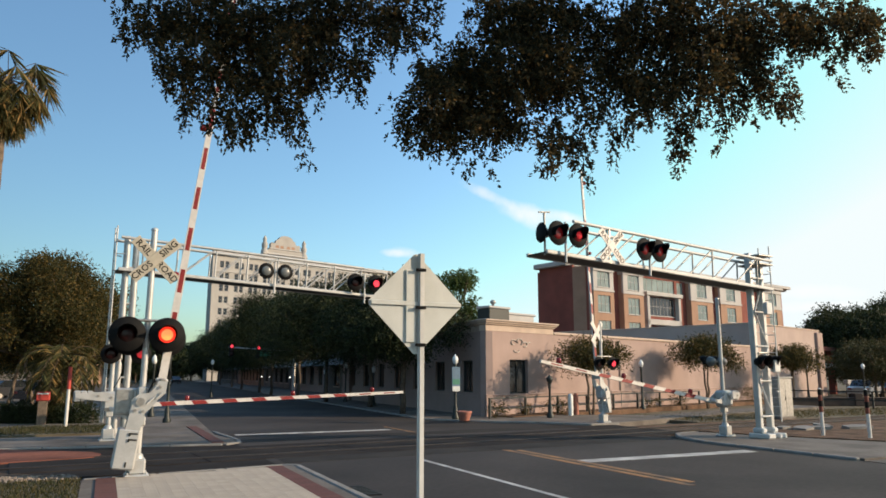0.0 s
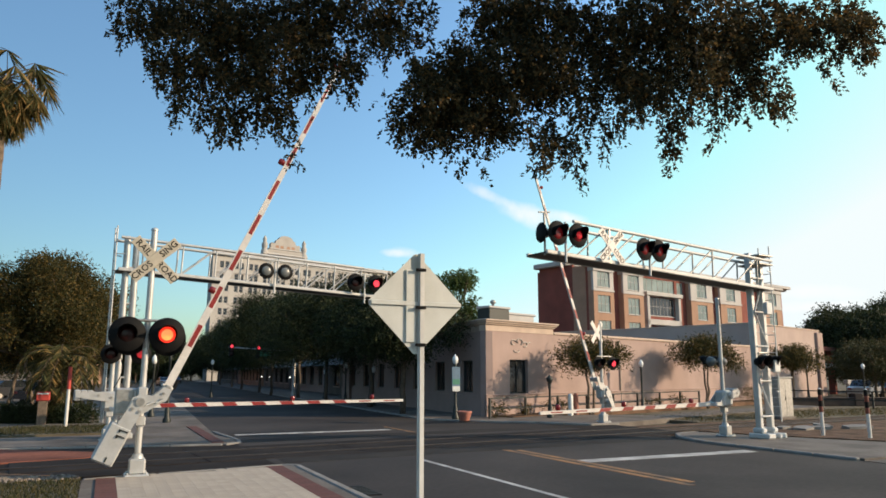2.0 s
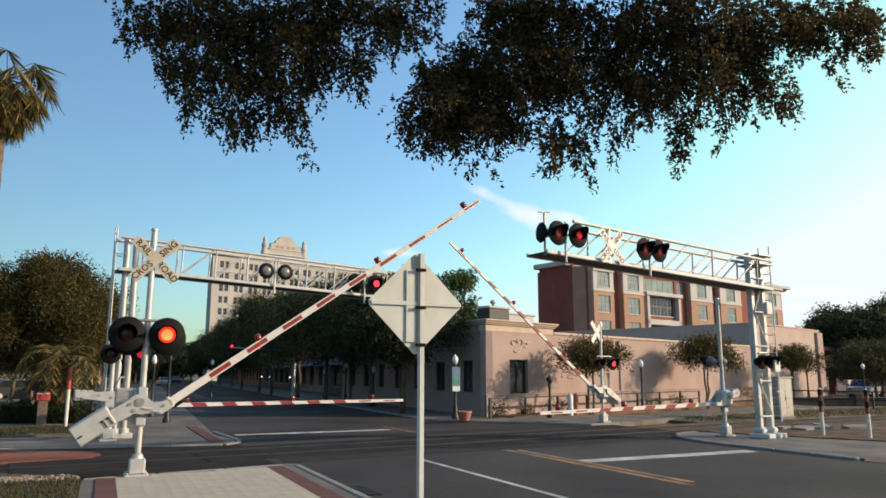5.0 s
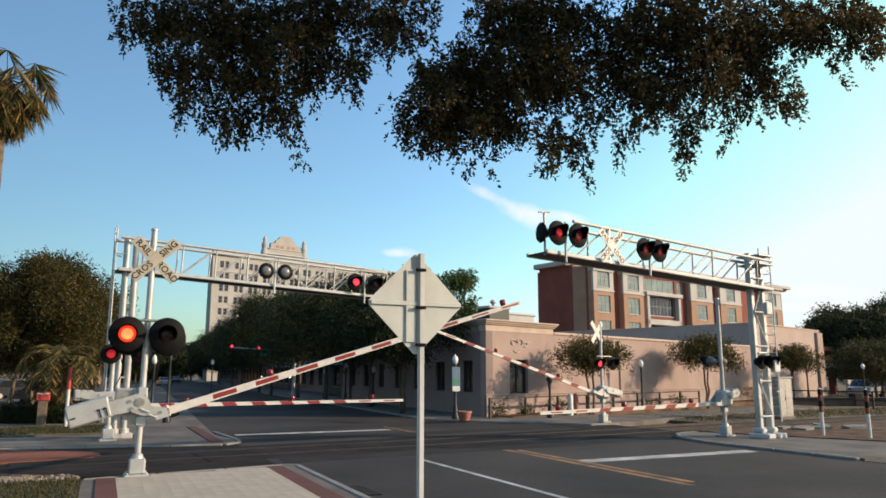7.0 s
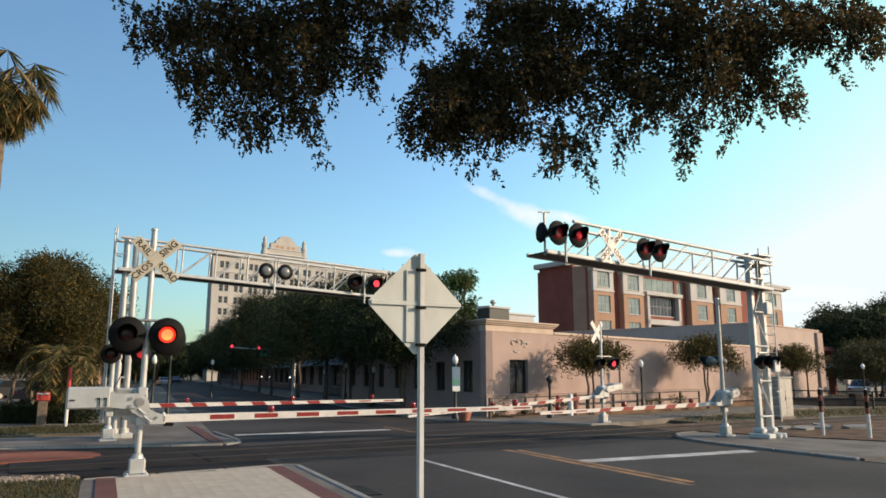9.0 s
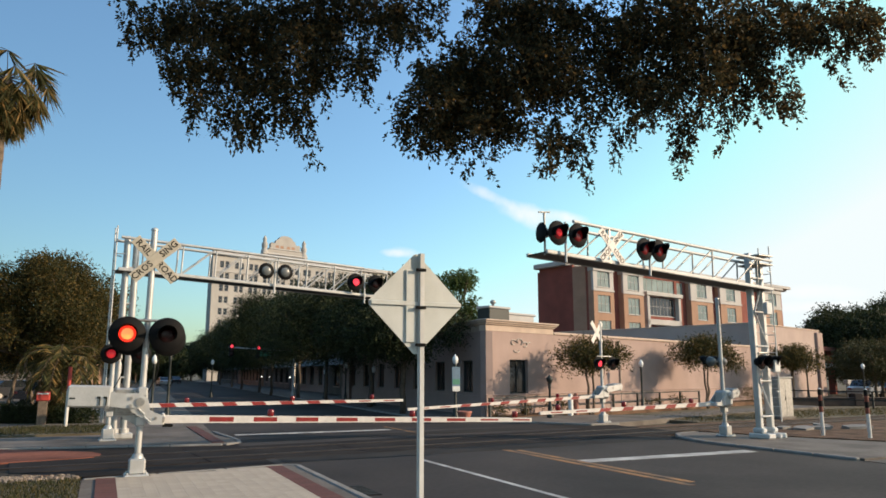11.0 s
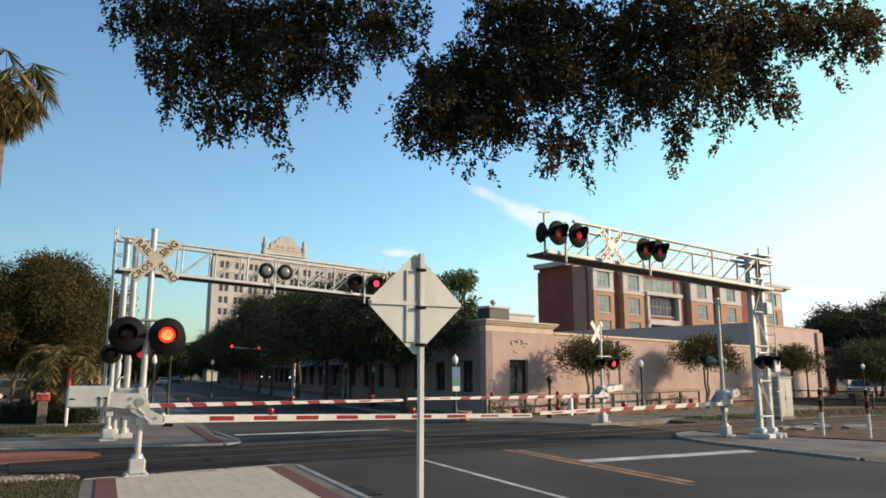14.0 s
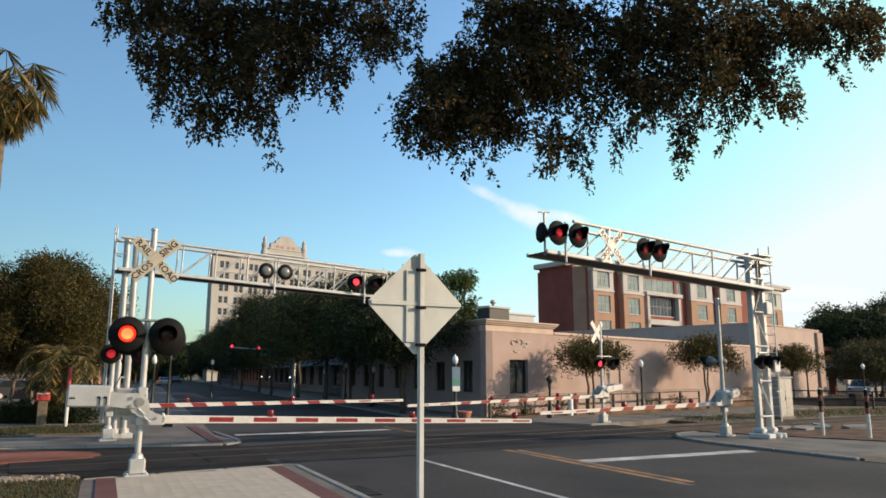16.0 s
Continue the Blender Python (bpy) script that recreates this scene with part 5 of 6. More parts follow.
def feather_palm(x, y, z0, trunk_h, frond, n, label, fan=False, trunk_r=0.16, skirt=0):
    t = thing("palm_tree", pose(x, y, z0), label, "palm tree")
    f = Form()
    last = None
    for k in range(13):
        z = trunk_h * k / 12
        r = trunk_r * (1.25 - 0.3 * k / 12)
        if last:
            f.tube((0, 0, last[0]), (0, 0, z), last[1] * 1.05, r * 0.94, n=12)
        last = (z, r)
    part("trunk", f, PALE_BARK, t)
    cs, ds, ls = [], [], []
    wood = Form()
    for k in range(n + skirt):
        old = k >= n
        a = k * 2.39996 + RNG.uniform(-0.2, 0.2)
        el = radians(RNG.uniform(-88, -40) if old else (58 - 100 * (k / n) ** 0.8 + RNG.uniform(-8, 8)))
        out = np.array([math.cos(a), math.sin(a), 0])
        L = frond * RNG.uniform(0.85, 1.1)
        p = np.array([0, 0, trunk_h])
        way = out * math.cos(el) + np.array([0, 0, math.sin(el)])
        steps = 14
        prev = p.copy()
        for s in range(steps):
            way = way + np.array([0, 0, -0.085 if not fan else -0.075]) * (1 + s * 0.12)
            way /= np.linalg.norm(way)
            p = p + way * L / steps
            wood.tube(prev, p, 0.018 * (1 - s / steps) + 0.005, n=4, caps=False)
            prev = p.copy()
            side = np.cross(way, [0, 0, 1.0])
            side /= max(np.linalg.norm(side), 1e-6)
            if fan:
                if s == 6:
                    for q in range(38):
                        b = radians(-125 + 250 * q / 37)
                        cs.append(p)
                        ds.append(way * math.cos(b) + side * math.sin(b) + np.array([0, 0, -0.75 - (0.5 if old else 0) - 0.3 * abs(math.sin(b))]) + RNG.normal(scale=0.1, size=3))
                if s >= 6:
                    break
                continue
            for q in range(3):
                for sg in (-1, 1):
                    cs.append(p - way * L / steps * q / 3)
                    ds.append(side * sg + way * 0.7 + np.array([0, 0, -0.55 - (0.5 if old else 0)]) + RNG.normal(scale=0.16, size=3))
    ob = new("crown", leaf_mesh("crown", np.array(cs), np.array(ds), frond * (0.26 if not fan else 0.40), 0.055 if not fan else 0.075, LEAF_PALM, wood))
    ob.parent = t
    return t, ob


def hedge(name, p0, p1, height, depth, label, leaf=LEAF_STREET, size=0.075, density=1500):
    p0, p1 = Vector((*p0, 0)), Vector((*p1, 0))
    L = (p1 - p0).length
    ob = thing(name, Matrix.Translation((p0.x, p0.y, 0.0)) @ Matrix.Rotation(math.atan2(p1.y - p0.y, p1.x - p0.x), 4, "Z"), label, "hedge")
    r = min(height, depth) * 0.5
    blobs = [(x, RNG.uniform(-depth, depth) * 0.2, z, r * RNG.uniform(0.85, 1.15)) for x in np.arange(r * 0.6, L, r * 0.85) for z in np.arange(r * 0.8, max(height - r * 0.6, r), r)]
    c, d = sprigs(blobs, density, 6, r * 0.35, -0.2)
    c[:, 2] = np.maximum(c[:, 2], 0.02)
    m = new("foliage", leaf_mesh("foliage", c, d, size, size * 0.5, leaf))
    m.parent = ob
    m["kind"] = "stuff"
    for x in np.arange(0.3, L, 0.9):
        part("stem", Form().tube((x, 0, -0.1), (x + 0.05, 0.03, height * 0.6), 0.02, 0.01, n=5), BARK, ob)
    return ob


# the oak that hangs over the camera; its frame is turned to the camera's heading
OAK_AT = pose(EYE[0], EYE[1], 0.05, 0, 0, -25)
OAK = thing("live_oak", OAK_AT, "large live oak with dark small-leaved boughs hanging over the pavement", "tree")
BOUGHS = []


def oak():
    f = Form()
    limb(f, (7.6, 4.6, -0.2), (7.2, 5.2, 7.2), 0.55, 0.36, 0.03, 6, 14)
    part("trunk", f, BARK, OAK)
    for tip, r in (((-2.2, 7.2, 8.2), 0.17), ((1.0, 7.0, 8.1), 0.17), ((4.0, 7.1, 7.9), 0.15), ((9.5, 3.0, 9.5), 0.2), ((8.0, 8.5, 9.6), 0.18)):
        g = Form()
        limb(g, (7.2, 5.2, 7.0), tip, r * 1.4, r * 0.4, 0.10, 7, 10)
        part("limb", g, BARK, OAK)


def bough(cx, spread, masses):
    """masses: (x, z, radius) across the view, seven metres ahead; higher ones follow by themselves."""
    full, lobes = [], []
    for x, z, r in masses:
        z += 0.125
        full.append((x - cx, RNG.uniform(-0.25, 0.25), z - 7.6, max(0.06, r * 0.84 - 0.1)))
        if r > 0.3:
            full.append((x - cx + RNG.uniform(-0.1, 0.1), RNG.uniform(0.3, 0.7), z - 7.6 + 0.12, r * 0.76 - 0.1))
        # small lobes that hang from the mass
        for k in range(2 + int(r * 12)):
            a = RNG.uniform(0, 2 * math.pi)
            q = r * RNG.uniform(0.55, 0.98)
            lx, lz = x - cx + q * math.cos(a), z - 7.6 + q * math.sin(a) * 0.9
            ly, lr = RNG.uniform(-0.3, 0.3), RNG.uniform(0.05, 0.09)
            for m in range(RNG.integers(1, 5)):
                lobes.append((lx, ly, lz - 0.09 * m, lr * (1 - 0.18 * m)))
                lx += RNG.normal(scale=0.02)
    for k in range(int(spread * 7)):
        yy, rr = RNG.uniform(-0.3, 0.9), RNG.uniform(0.3, 0.42)
        low = 2.2 + 0.554 * (7.0 + yy) - 7.6 + rr
        full.append((RNG.uniform(-spread, spread), yy, RNG.uniform(low, max(low + 0.1, 0.2)), rr))
    c, d = sprigs(full, 2400, 10, 0.15, 0.9)
    c2, d2 = sprigs(lobes, 1500, 9, 0.10, 1.0)
    c, d = np.concatenate([c, c2]), np.concatenate([d, d2])
    twigs = Form()
    for x, y, z, r in full:
        if r > 0.15:
            limb(twigs, (x * 0.98, y, z + r * 0.8), (x, y, z - r * 0.3), 0.012, 0.004, 0.12, 3, 5)
    ob = new("bough", leaf_mesh("bough", c, d, 0.050, 0.027, LEAF_OAK, twigs))
    ob.parent = OAK
    home = Matrix.Translation((cx, 7.0, 7.55))
    ob.matrix_basis = home
    ob["kind"] = "stuff"
    BOUGHS.append((ob, home))


oak()
bough(-1.8, 1.75, [(-3.1, 5.63, 0.33), (-2.69, 5.63, 0.45), (-2.09, 5.6, 0.52), (-1.44, 5.6, 0.52), (-0.79, 5.66, 0.45), (-0.4, 5.68, 0.27), (-2.6, 5.15, 0.34), (-2.1, 5.15, 0.36), (-1.55, 5.15, 0.36),
                   (-2.5, 4.85, 0.29), (-2.42, 4.6, 0.2), (-2.0, 4.85, 0.27), (-2.08, 4.6, 0.2), (-2.1, 4.42, 0.12), (-1.66, 4.85, 0.27), (-1.68, 4.55, 0.24), (-1.62, 4.34, 0.15),
                   (-1.02, 5.19, 0.3), (-0.98, 5.0, 0.16), (-0.55, 5.31, 0.2), (-2.83, 5.12, 0.18), (-3.38, 5.76, 0.18), (-2.72, 4.82, 0.14)])
bough(0.6, 1.0, [(0.57, 5.63, 0.47), (1.04, 5.5, 0.53), (1.51, 5.56, 0.35), (0.27, 5.06, 0.41), (-0.14, 4.69, 0.35), (-0.48, 4.48, 0.2), (0.68, 5.0, 0.47), (1.14, 4.94, 0.47),
                 (0.55, 4.45, 0.35), (0.89, 4.24, 0.23), (-0.14, 4.33, 0.23), (1.36, 4.51, 0.29), (1.35, 4.21, 0.17), (-0.26, 4.88, 0.23), (-0.36, 4.57, 0.29), (0.03, 5.0, 0.35), (0.03, 4.51, 0.35), (0.32, 4.63, 0.4)])
bough(3.0, 1.5, [(2.17, 5.63, 0.53), (2.75, 5.5, 0.59), (3.34, 5.5, 0.47), (3.88, 5.56, 0.41), (4.42, 5.63, 0.33), (1.96, 5.06, 0.35), (2.0, 4.69, 0.26), (2.54, 4.94, 0.41), (2.36, 4.55, 0.24),
                 (2.36, 4.38, 0.14), (3.13, 5.0, 0.35), (3.34, 4.8, 0.18), (2.87, 4.66, 0.22), (3.4, 4.62, 0.09), (4.03, 5.25, 0.21), (4.47, 5.31, 0.13), (1.79, 4.45, 0.14), (1.7, 5.31, 0.35), (1.76, 4.88, 0.3)])

# corner planting beyond the tracks
tree("small_tree", -12.5, 19.6, 0.08, 7.4, 3.0, 2.6, "bushy young street tree with dry olive leaves", density=420, n_blobs=46, clump=0.62, stems=3, group="corner trees", size=0.11)
tree("small_tree", -13.99, 20.06, 0.08, 7.0, 2.8, 2.6, "bushy young street tree with dry olive leaves", density=420, n_blobs=46, clump=0.62, stems=2, group="corner trees", size=0.11)
tree("small_tree", -10.70, 25.10, 0.08, 7.4, 2.0, 2.6, "bushy young street tree with dry olive leaves", density=420, n_blobs=34, clump=0.65, stems=2, group="corner trees", size=0.12)
tree("small_tree", -14.48, 42.36, 0.08, 7.5, 4.0, 2.2, "dark spreading tree behind the corner planting", leaf=LEAF_STREET, density=120, n_blobs=26, group="corner trees", size=0.16)
feather_palm(-11.57, 16.73, 0.08, 2.6, 1.9, 26, "short palm with drooping orange-brown fronds", trunk_r=0.2, skirt=10)
PALM, PALM_CROWN = feather_palm(-14.33, 14.71, 0.08, 13.5, 2.75, 40, "tall fan palm with drooping brown-green fronds", fan=True, trunk_r=0.17, skirt=44)
hedge("hedge", (-14.63, 17.71), (-10.26, 15.68), 1.0, 0.9, "low dark clipped hedge along the pavement")

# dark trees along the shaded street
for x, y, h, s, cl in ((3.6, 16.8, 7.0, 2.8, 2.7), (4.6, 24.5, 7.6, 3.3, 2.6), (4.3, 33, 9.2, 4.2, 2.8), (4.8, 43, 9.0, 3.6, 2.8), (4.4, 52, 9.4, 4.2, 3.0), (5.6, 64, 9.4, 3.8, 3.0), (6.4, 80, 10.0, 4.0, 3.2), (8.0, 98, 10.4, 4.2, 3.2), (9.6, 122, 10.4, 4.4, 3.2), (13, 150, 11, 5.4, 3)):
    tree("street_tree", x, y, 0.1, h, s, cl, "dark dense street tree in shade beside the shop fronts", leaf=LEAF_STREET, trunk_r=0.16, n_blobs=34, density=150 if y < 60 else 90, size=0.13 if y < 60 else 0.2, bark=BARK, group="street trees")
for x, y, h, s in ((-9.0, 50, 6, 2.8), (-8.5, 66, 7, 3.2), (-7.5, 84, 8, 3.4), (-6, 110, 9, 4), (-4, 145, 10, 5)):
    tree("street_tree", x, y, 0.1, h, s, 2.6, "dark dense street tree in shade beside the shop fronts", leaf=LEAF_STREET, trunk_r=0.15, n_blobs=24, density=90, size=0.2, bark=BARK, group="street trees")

for x, y, h in ((6.89, 201.21, 9), (15.10, 224.97, 12), (0.58, 187.60, 10), (-6.15, 168.67, 11)):
    tree("street_tree", x, y, 0.0, h, 8, 1.5, "far dark tree closing the end of the street", leaf=LEAF_STREET, trunk_r=0.3, n_blobs=30, density=14, size=0.6, bark=BARK, group="street trees")

# young trees in front of the pink wall
for (x, y), h, s, cl in (((11.65, 12.19), 3.75, 1.9, 2.2), ((23.18, 16.20), 4.2, 2.2, 2.3), ((35.4, 20.13), 3.9, 2.1, 2.3)):
    tree("young_tree", x, y, 0.05, h, s, cl, "young multi-stemmed tree with fine olive leaves by the pink wall", n_blobs=36, density=260, clump=0.65, size=0.11, trunk_r=0.07, stems=2, group="trees by the wall", droop=0.2)

# trees behind and to the side
for x, y, h, s in ((62.24, 35.27, 9.3, 5.2), (61.40, 31.25, 8.6, 5.0), (77.32, 50.31, 9.2, 4.2), (76.0, 37.4, 11.2, 6.6)):
    tree("large_tree", x, y, -0.15, h, s, 2.5, "large dark rounded tree at the edge of the square", leaf=LEAF_STREET, trunk_r=0.3, n_blobs=46, density=55, size=0.26, bark=BARK, group="square trees")
for x, y in ((45.2, 20.6), (48.10, 22.00), (55.57, 29.56)):
    tree("park_tree", x, y, -0.15, 5.0, 2.6, 1.6, "brownish rounded park tree", leaf=LEAF_FAR, trunk_r=0.14, n_blobs=26, density=90, size=0.16, bark=BARK, group="park trees")
tree("large_tree", 25.40, 54.66, 0, 13.6, 2.6, 6, "bright green tree rising behind the roofs", leaf=LEAF_BRIGHT, trunk_r=0.25, n_blobs=40, density=70, size=0.25, bark=BARK, group="square trees")
tree("large_tree", 22.5, 63.48, 0, 13.6, 3.0, 5, "bright green tree rising behind the roofs", leaf=LEAF_BRIGHT, trunk_r=0.25, n_blobs=26, density=70, size=0.25, bark=BARK, group="square trees")
for px_x, px_y, r in ((6.23, 11.84, 0.45), (8.07, 12.40, 0.4), (10.00, 12.68, 0.5), (18.70, 16.06, 0.4), (22.21, 17.55, 0.45), (31.69, 20.46, 0.8)):
    sh = thing("shrub", pose(px_x, px_y, 0.1), "low leafy shrub at the foot of the pink wall", "shrub", "wall shrubs")
    c, d = sprigs([(RNG.uniform(-r, r), RNG.uniform(-r, r) * 0.4, r * RNG.uniform(0.5, 0.9), r * 0.55) for k in range(5)], 420, 6, r * 0.5, -0.1)
    c[:, 2] = np.maximum(c[:, 2], 0.0)
    m = new("foliage", leaf_mesh("foliage", c, d, 0.08, 0.035, LEAF_YOUNG))
    m.parent = sh
    m["kind"] = "stuff"


tagged(part("verge", Form().prism([(-60, -60), (-10.23, -60), (-10.23, -9.0), (-60, -9.0)], -0.15, 0.02), GROUND), "dry ground strip beside the pavement", "verge", kind="structure")


def lawn(name, x0, x1, y0, y1, z, n, blade, label, leaf=LEAF_FAR):
    ob = part(name, Form().prism([(x0, y0), (x1, y0), (x1, y1), (x0, y1)], -0.15, z), GROUND)
    tagged(ob, label, "lawn", kind="structure")
    c = np.stack([RNG.uniform(x0, x1, n), RNG.uniform(y0, y1, n), np.full(n, z)], axis=1)
    d = RNG.normal(scale=0.5, size=(n, 3)) + np.array([0, 0, 1.0])
    g = new("grass", leaf_mesh("grass", c, d, blade, 0.018, leaf))
    tagged(g, "short dry grass beside the pavement", "grass", kind="stuff")


lawn("lawn_near", -16, -10.23, -9, -1.3, 0.02, 26000, 0.07, "dry yellow-green grass strip by the tracks")
lawn("lawn_far", -24, -9.6, 9.4, 13.2, 0.105, 16000, 0.1, "green grass strip by the hedge")
lawn("lawn_right", 13, 60, 6.6, 11.5, -0.02, 22000, 0.12, "dry grass verge beside the railway track", LEAF_YOUNG)


def rubble(name, corners, n, size, z, mat, label):
    """Loose stones scattered over a four-cornered patch."""
    f = Form()
    a, b, c, d = (Vector((x, y, z)) for x, y in corners)
    for k in range(n):
        u, v = RNG.uniform(0, 1, 2)
        p = a.lerp(b, u).lerp(d.lerp(c, u), v)
        r = size * RNG.uniform(0.4, 1.3) ** 2
        h = [p + Vector((r * math.cos(q) * RNG.uniform(0.7, 1.2), r * math.sin(q) * RNG.uniform(0.7, 1.2), -0.01)) for q in (0, 1.25, 2.5, 3.75, 5.0)]
        t = [p + (q - p) * 0.55 + Vector((0, 0, r * RNG.uniform(0.4, 0.9))) for q in h]
        f.add(h + t, [(i, (i + 1) % 5, 5 + (i + 1) % 5, 5 + i) for i in range(5)] + [(5, 6, 7, 8, 9)])
    tagged(part(name, f, mat), label, "gravel", kind="stuff")


STONE = material("loose_stone", (0.20, 0.16, 0.125), 0.9, vary=0.3, scale=9, fine=60, bump=0.3, island=0.6)
tagged(part("track_verge", Form().prism([(-30, -1.32), (-10.22, -1.32), (-10.3, -0.7), (-11.8, 0.5), (-30, 2.2)], -0.15, 0.004), BALLAST), "stony earth strip between grass and track", "verge", kind="structure")
rubble("gravel", [(-17, -1.3), (-10.25, -1.4), (-10.35, -0.75), (-17, 0.9)], 2200, 0.05, 0.01, STONE, "loose pale stones along the track edge")
for k, (x, y, a, w) in enumerate(((12.3, 0.9, 20, 0.5), (12.9, 0.7, -35, 0.34), (13.6, 1.2, 60, 0.42), (11.9, 1.4, 10, 0.28), (14.4, 0.4, -15, 0.5))):
    slab_ob = part("concrete_chunk", Form().prism([(-w, -w * 0.5), (w * 0.8, -w * 0.6), (w, w * 0.3), (w * 0.1, w * 0.6), (-w * 0.9, w * 0.4)], 0.0, 0.09 + 0.02 * (k % 3)), KERB, at=pose(x, y, 0.085, 3, -2, a))
    tagged(slab_ob, "broken pale concrete slab lying on the brown verge", "rubble", "concrete chunks")


# ---- street furniture ----
def diamond_sign():
    s = thing("road_sign", pose(-6.52, -8.9, 0.03), "diamond road sign seen from behind on a steel post", "road sign")
    a = 0.457
    f = Form()
    r, n = 0.05, 5
    pts = []
    for q in range(4):
        ang = radians(90 * q + 45)
        cx, cy = (a - r) * math.sqrt(2) * math.cos(ang), (a - r) * math.sqrt(2) * math.sin(ang)
        pts += [(cx + r * math.cos(ang + radians(-45 + 90 * k / n)), cy + r * math.sin(ang + radians(-45 + 90 * k / n))) for k in range(n + 1)]
    up = Matrix.Translation((0, 0.03, 2.83)) @ Matrix.Rotation(radians(90), 4, "X") @ Matrix.Rotation(radians(45), 4, "Z")
    part("panel", f.prism(pts, -0.003, 0.003, at=up), SIGN_BACK, s)
    part("face", Form().prism([(x * 0.985, y * 0.985) for x, y in pts], -0.006, -0.0035, at=up), LINE_YELLOW, s)
    part("brace", Form().box(-0.60, 0.62, -0.0, 0.026, 2.80, 2.86, bevel=0.008), SIGN_BACK, s)
    f = Form()
    f.box(0.035, 0.085, -0.034, -0.028, -0.3, 3.46)
    f.box(0.035, 0.041, -0.028, 0.0, -0.3, 3.46)
    f.box(0.079, 0.085, -0.028, 0.0, -0.3, 3.46)
    f.box(0.015, 0.035, -0.002, 0.003, -0.3, 3.46)
    f.box(0.085, 0.105, -0.002, 0.003, -0.3, 3.46)
    part("post", f, ALU_WHITE, s)
    part("stiffener", Form().box(-0.14, 0.0, 0.004, 0.024, 2.35, 3.25, bevel=0.006), SIGN_BACK, s)
    for z in (3.25, 2.78, 2.32):
        b = Form().box(-0.03, 0.11, -0.05, -0.034, z - 0.02, z + 0.02, bevel=0.006).tube((0.0, -0.062, z), (0.0, 0.02, z), 0.012, n=8).tube((0.06, -0.06, z), (0.06, 0.0, z), 0.012, n=8)
        part("clamp", b, BLACK, s)


def globe_lamp(x, y, h, board=False, lantern=False):
    s = thing("street_lamp", pose(x, y, 0.05), "dark post-top street lamp with a pale glass globe" if not lantern else "dark post lantern by the pavement", "street lamp", "street lamps")
    f = Form().lathe([(0.16, 0), (0.16, 0.12), (0.11, 0.2), (0.1, 0.5), (0.06, 0.62), (0.05, h - 0.5), (0.08, h - 0.42), (0.05, h - 0.36), (0.1, h - 0.28), (0, h - 0.27)], 12)
    part("post", f, DARK_METAL, s)
    if lantern:
        part("lantern", Form().lathe([(0.06, h - 0.28), (0.14, h - 0.1), (0.16, h), (0.04, h + 0.12), (0, h + 0.2)], 8), DARK_METAL, s)
    else:
        part("globe", Form().lathe([(0.06, h - 0.28), (0.11, h - 0.2), (0.135, h - 0.1), (0.11, h + 0.02), (0.05, h + 0.08), (0.02, h + 0.14), (0, h + 0.15)], 16), GLOBE, s)
    if board:
        bd = part("board", Form().box(-0.2, 0.2, -0.09, -0.06, 1.2, 2.25, bevel=0.01), BOARD_BLUE, s)
        part("board_stripe", Form().box(-0.17, 0.17, -0.096, -0.091, 1.2, 1.42), BOARD_WHITE, bd)
        part("board_stripe", Form().box(-0.17, 0.17, -0.096, -0.091, 1.5, 1.72), BOARD_GREEN, bd)
    return s


BOARD_BLUE = material("blue_board", (0.10, 0.17, 0.24), 0.5, vary=0.15, scale=6, bump=0)
BOARD_WHITE = material("white_board", (0.6, 0.62, 0.6), 0.5, vary=0.1, bump=0)
BOARD_GREEN = material("green_board", (0.05, 0.22, 0.14), 0.5, vary=0.15, bump=0)
DARK_STONE = material("dark_brown_stone", (0.055, 0.037, 0.028), 0.9, vary=0.3, scale=2, fine=30)
TERRACOTTA = material("terracotta", (0.36, 0.14, 0.10), 0.8, vary=0.25)
RED_PAINT = material("red_paint", (0.42, 0.045, 0.03), 0.5, vary=0.15, bump=0.05)


def marker_post(x, y, z0, h=1.35):
    s = thing("marker_post", pose(x, y, z0), "white marker post with orange and black bands at the top", "marker post", "marker posts")
    part("post", Form().tube((0, 0, -0.1), (0, 0, h), 0.055, n=14).lathe([(0.055, h), (0.04, h + 0.03), (0, h + 0.04)], 14), RETRO_WHITE, s)
    for k in range(4):
        z = h - 0.72 + 0.18 * k
        part("band", Form().lathe([(0.058, z), (0.06, z + 0.01), (0.06, z + 0.17), (0.058, z + 0.18)], 14), ORANGE if k % 2 == 0 else BLACK, s)


def relay_cabinet():
    s = thing("relay_cabinet", pose(18.34, 7.00, 0.0, 0, 0, 8) @ Matrix.Scale(0.9, 4), "tall grey steel relay cabinet beside the tracks", "cabinet")
    part("plinth", Form().box(-0.7, 0.7, -0.5, 0.5, -0.15, 0.08, bevel=0.02), CONCRETE, s)
    part("body", Form().box(-0.6, 0.6, -0.42, 0.42, 0.08, 2.0, bevel=0.02), GALV, s)
    part("roof", Form().box(-0.66, 0.66, -0.48, 0.48, 2.0, 2.07, bevel=0.02), GALV, s)
    d = part("door", Form().box(-0.54, -0.01, -0.435, -0.42, 0.16, 1.94, bevel=0.005), GALV, s)
    part("handle", Form().box(-0.07, -0.04, -0.46, -0.435, 0.9, 1.1, bevel=0.006), BLACK, d)
    part("door", Form().box(0.01, 0.54, -0.435, -0.42, 0.16, 1.94, bevel=0.005), GALV, s)


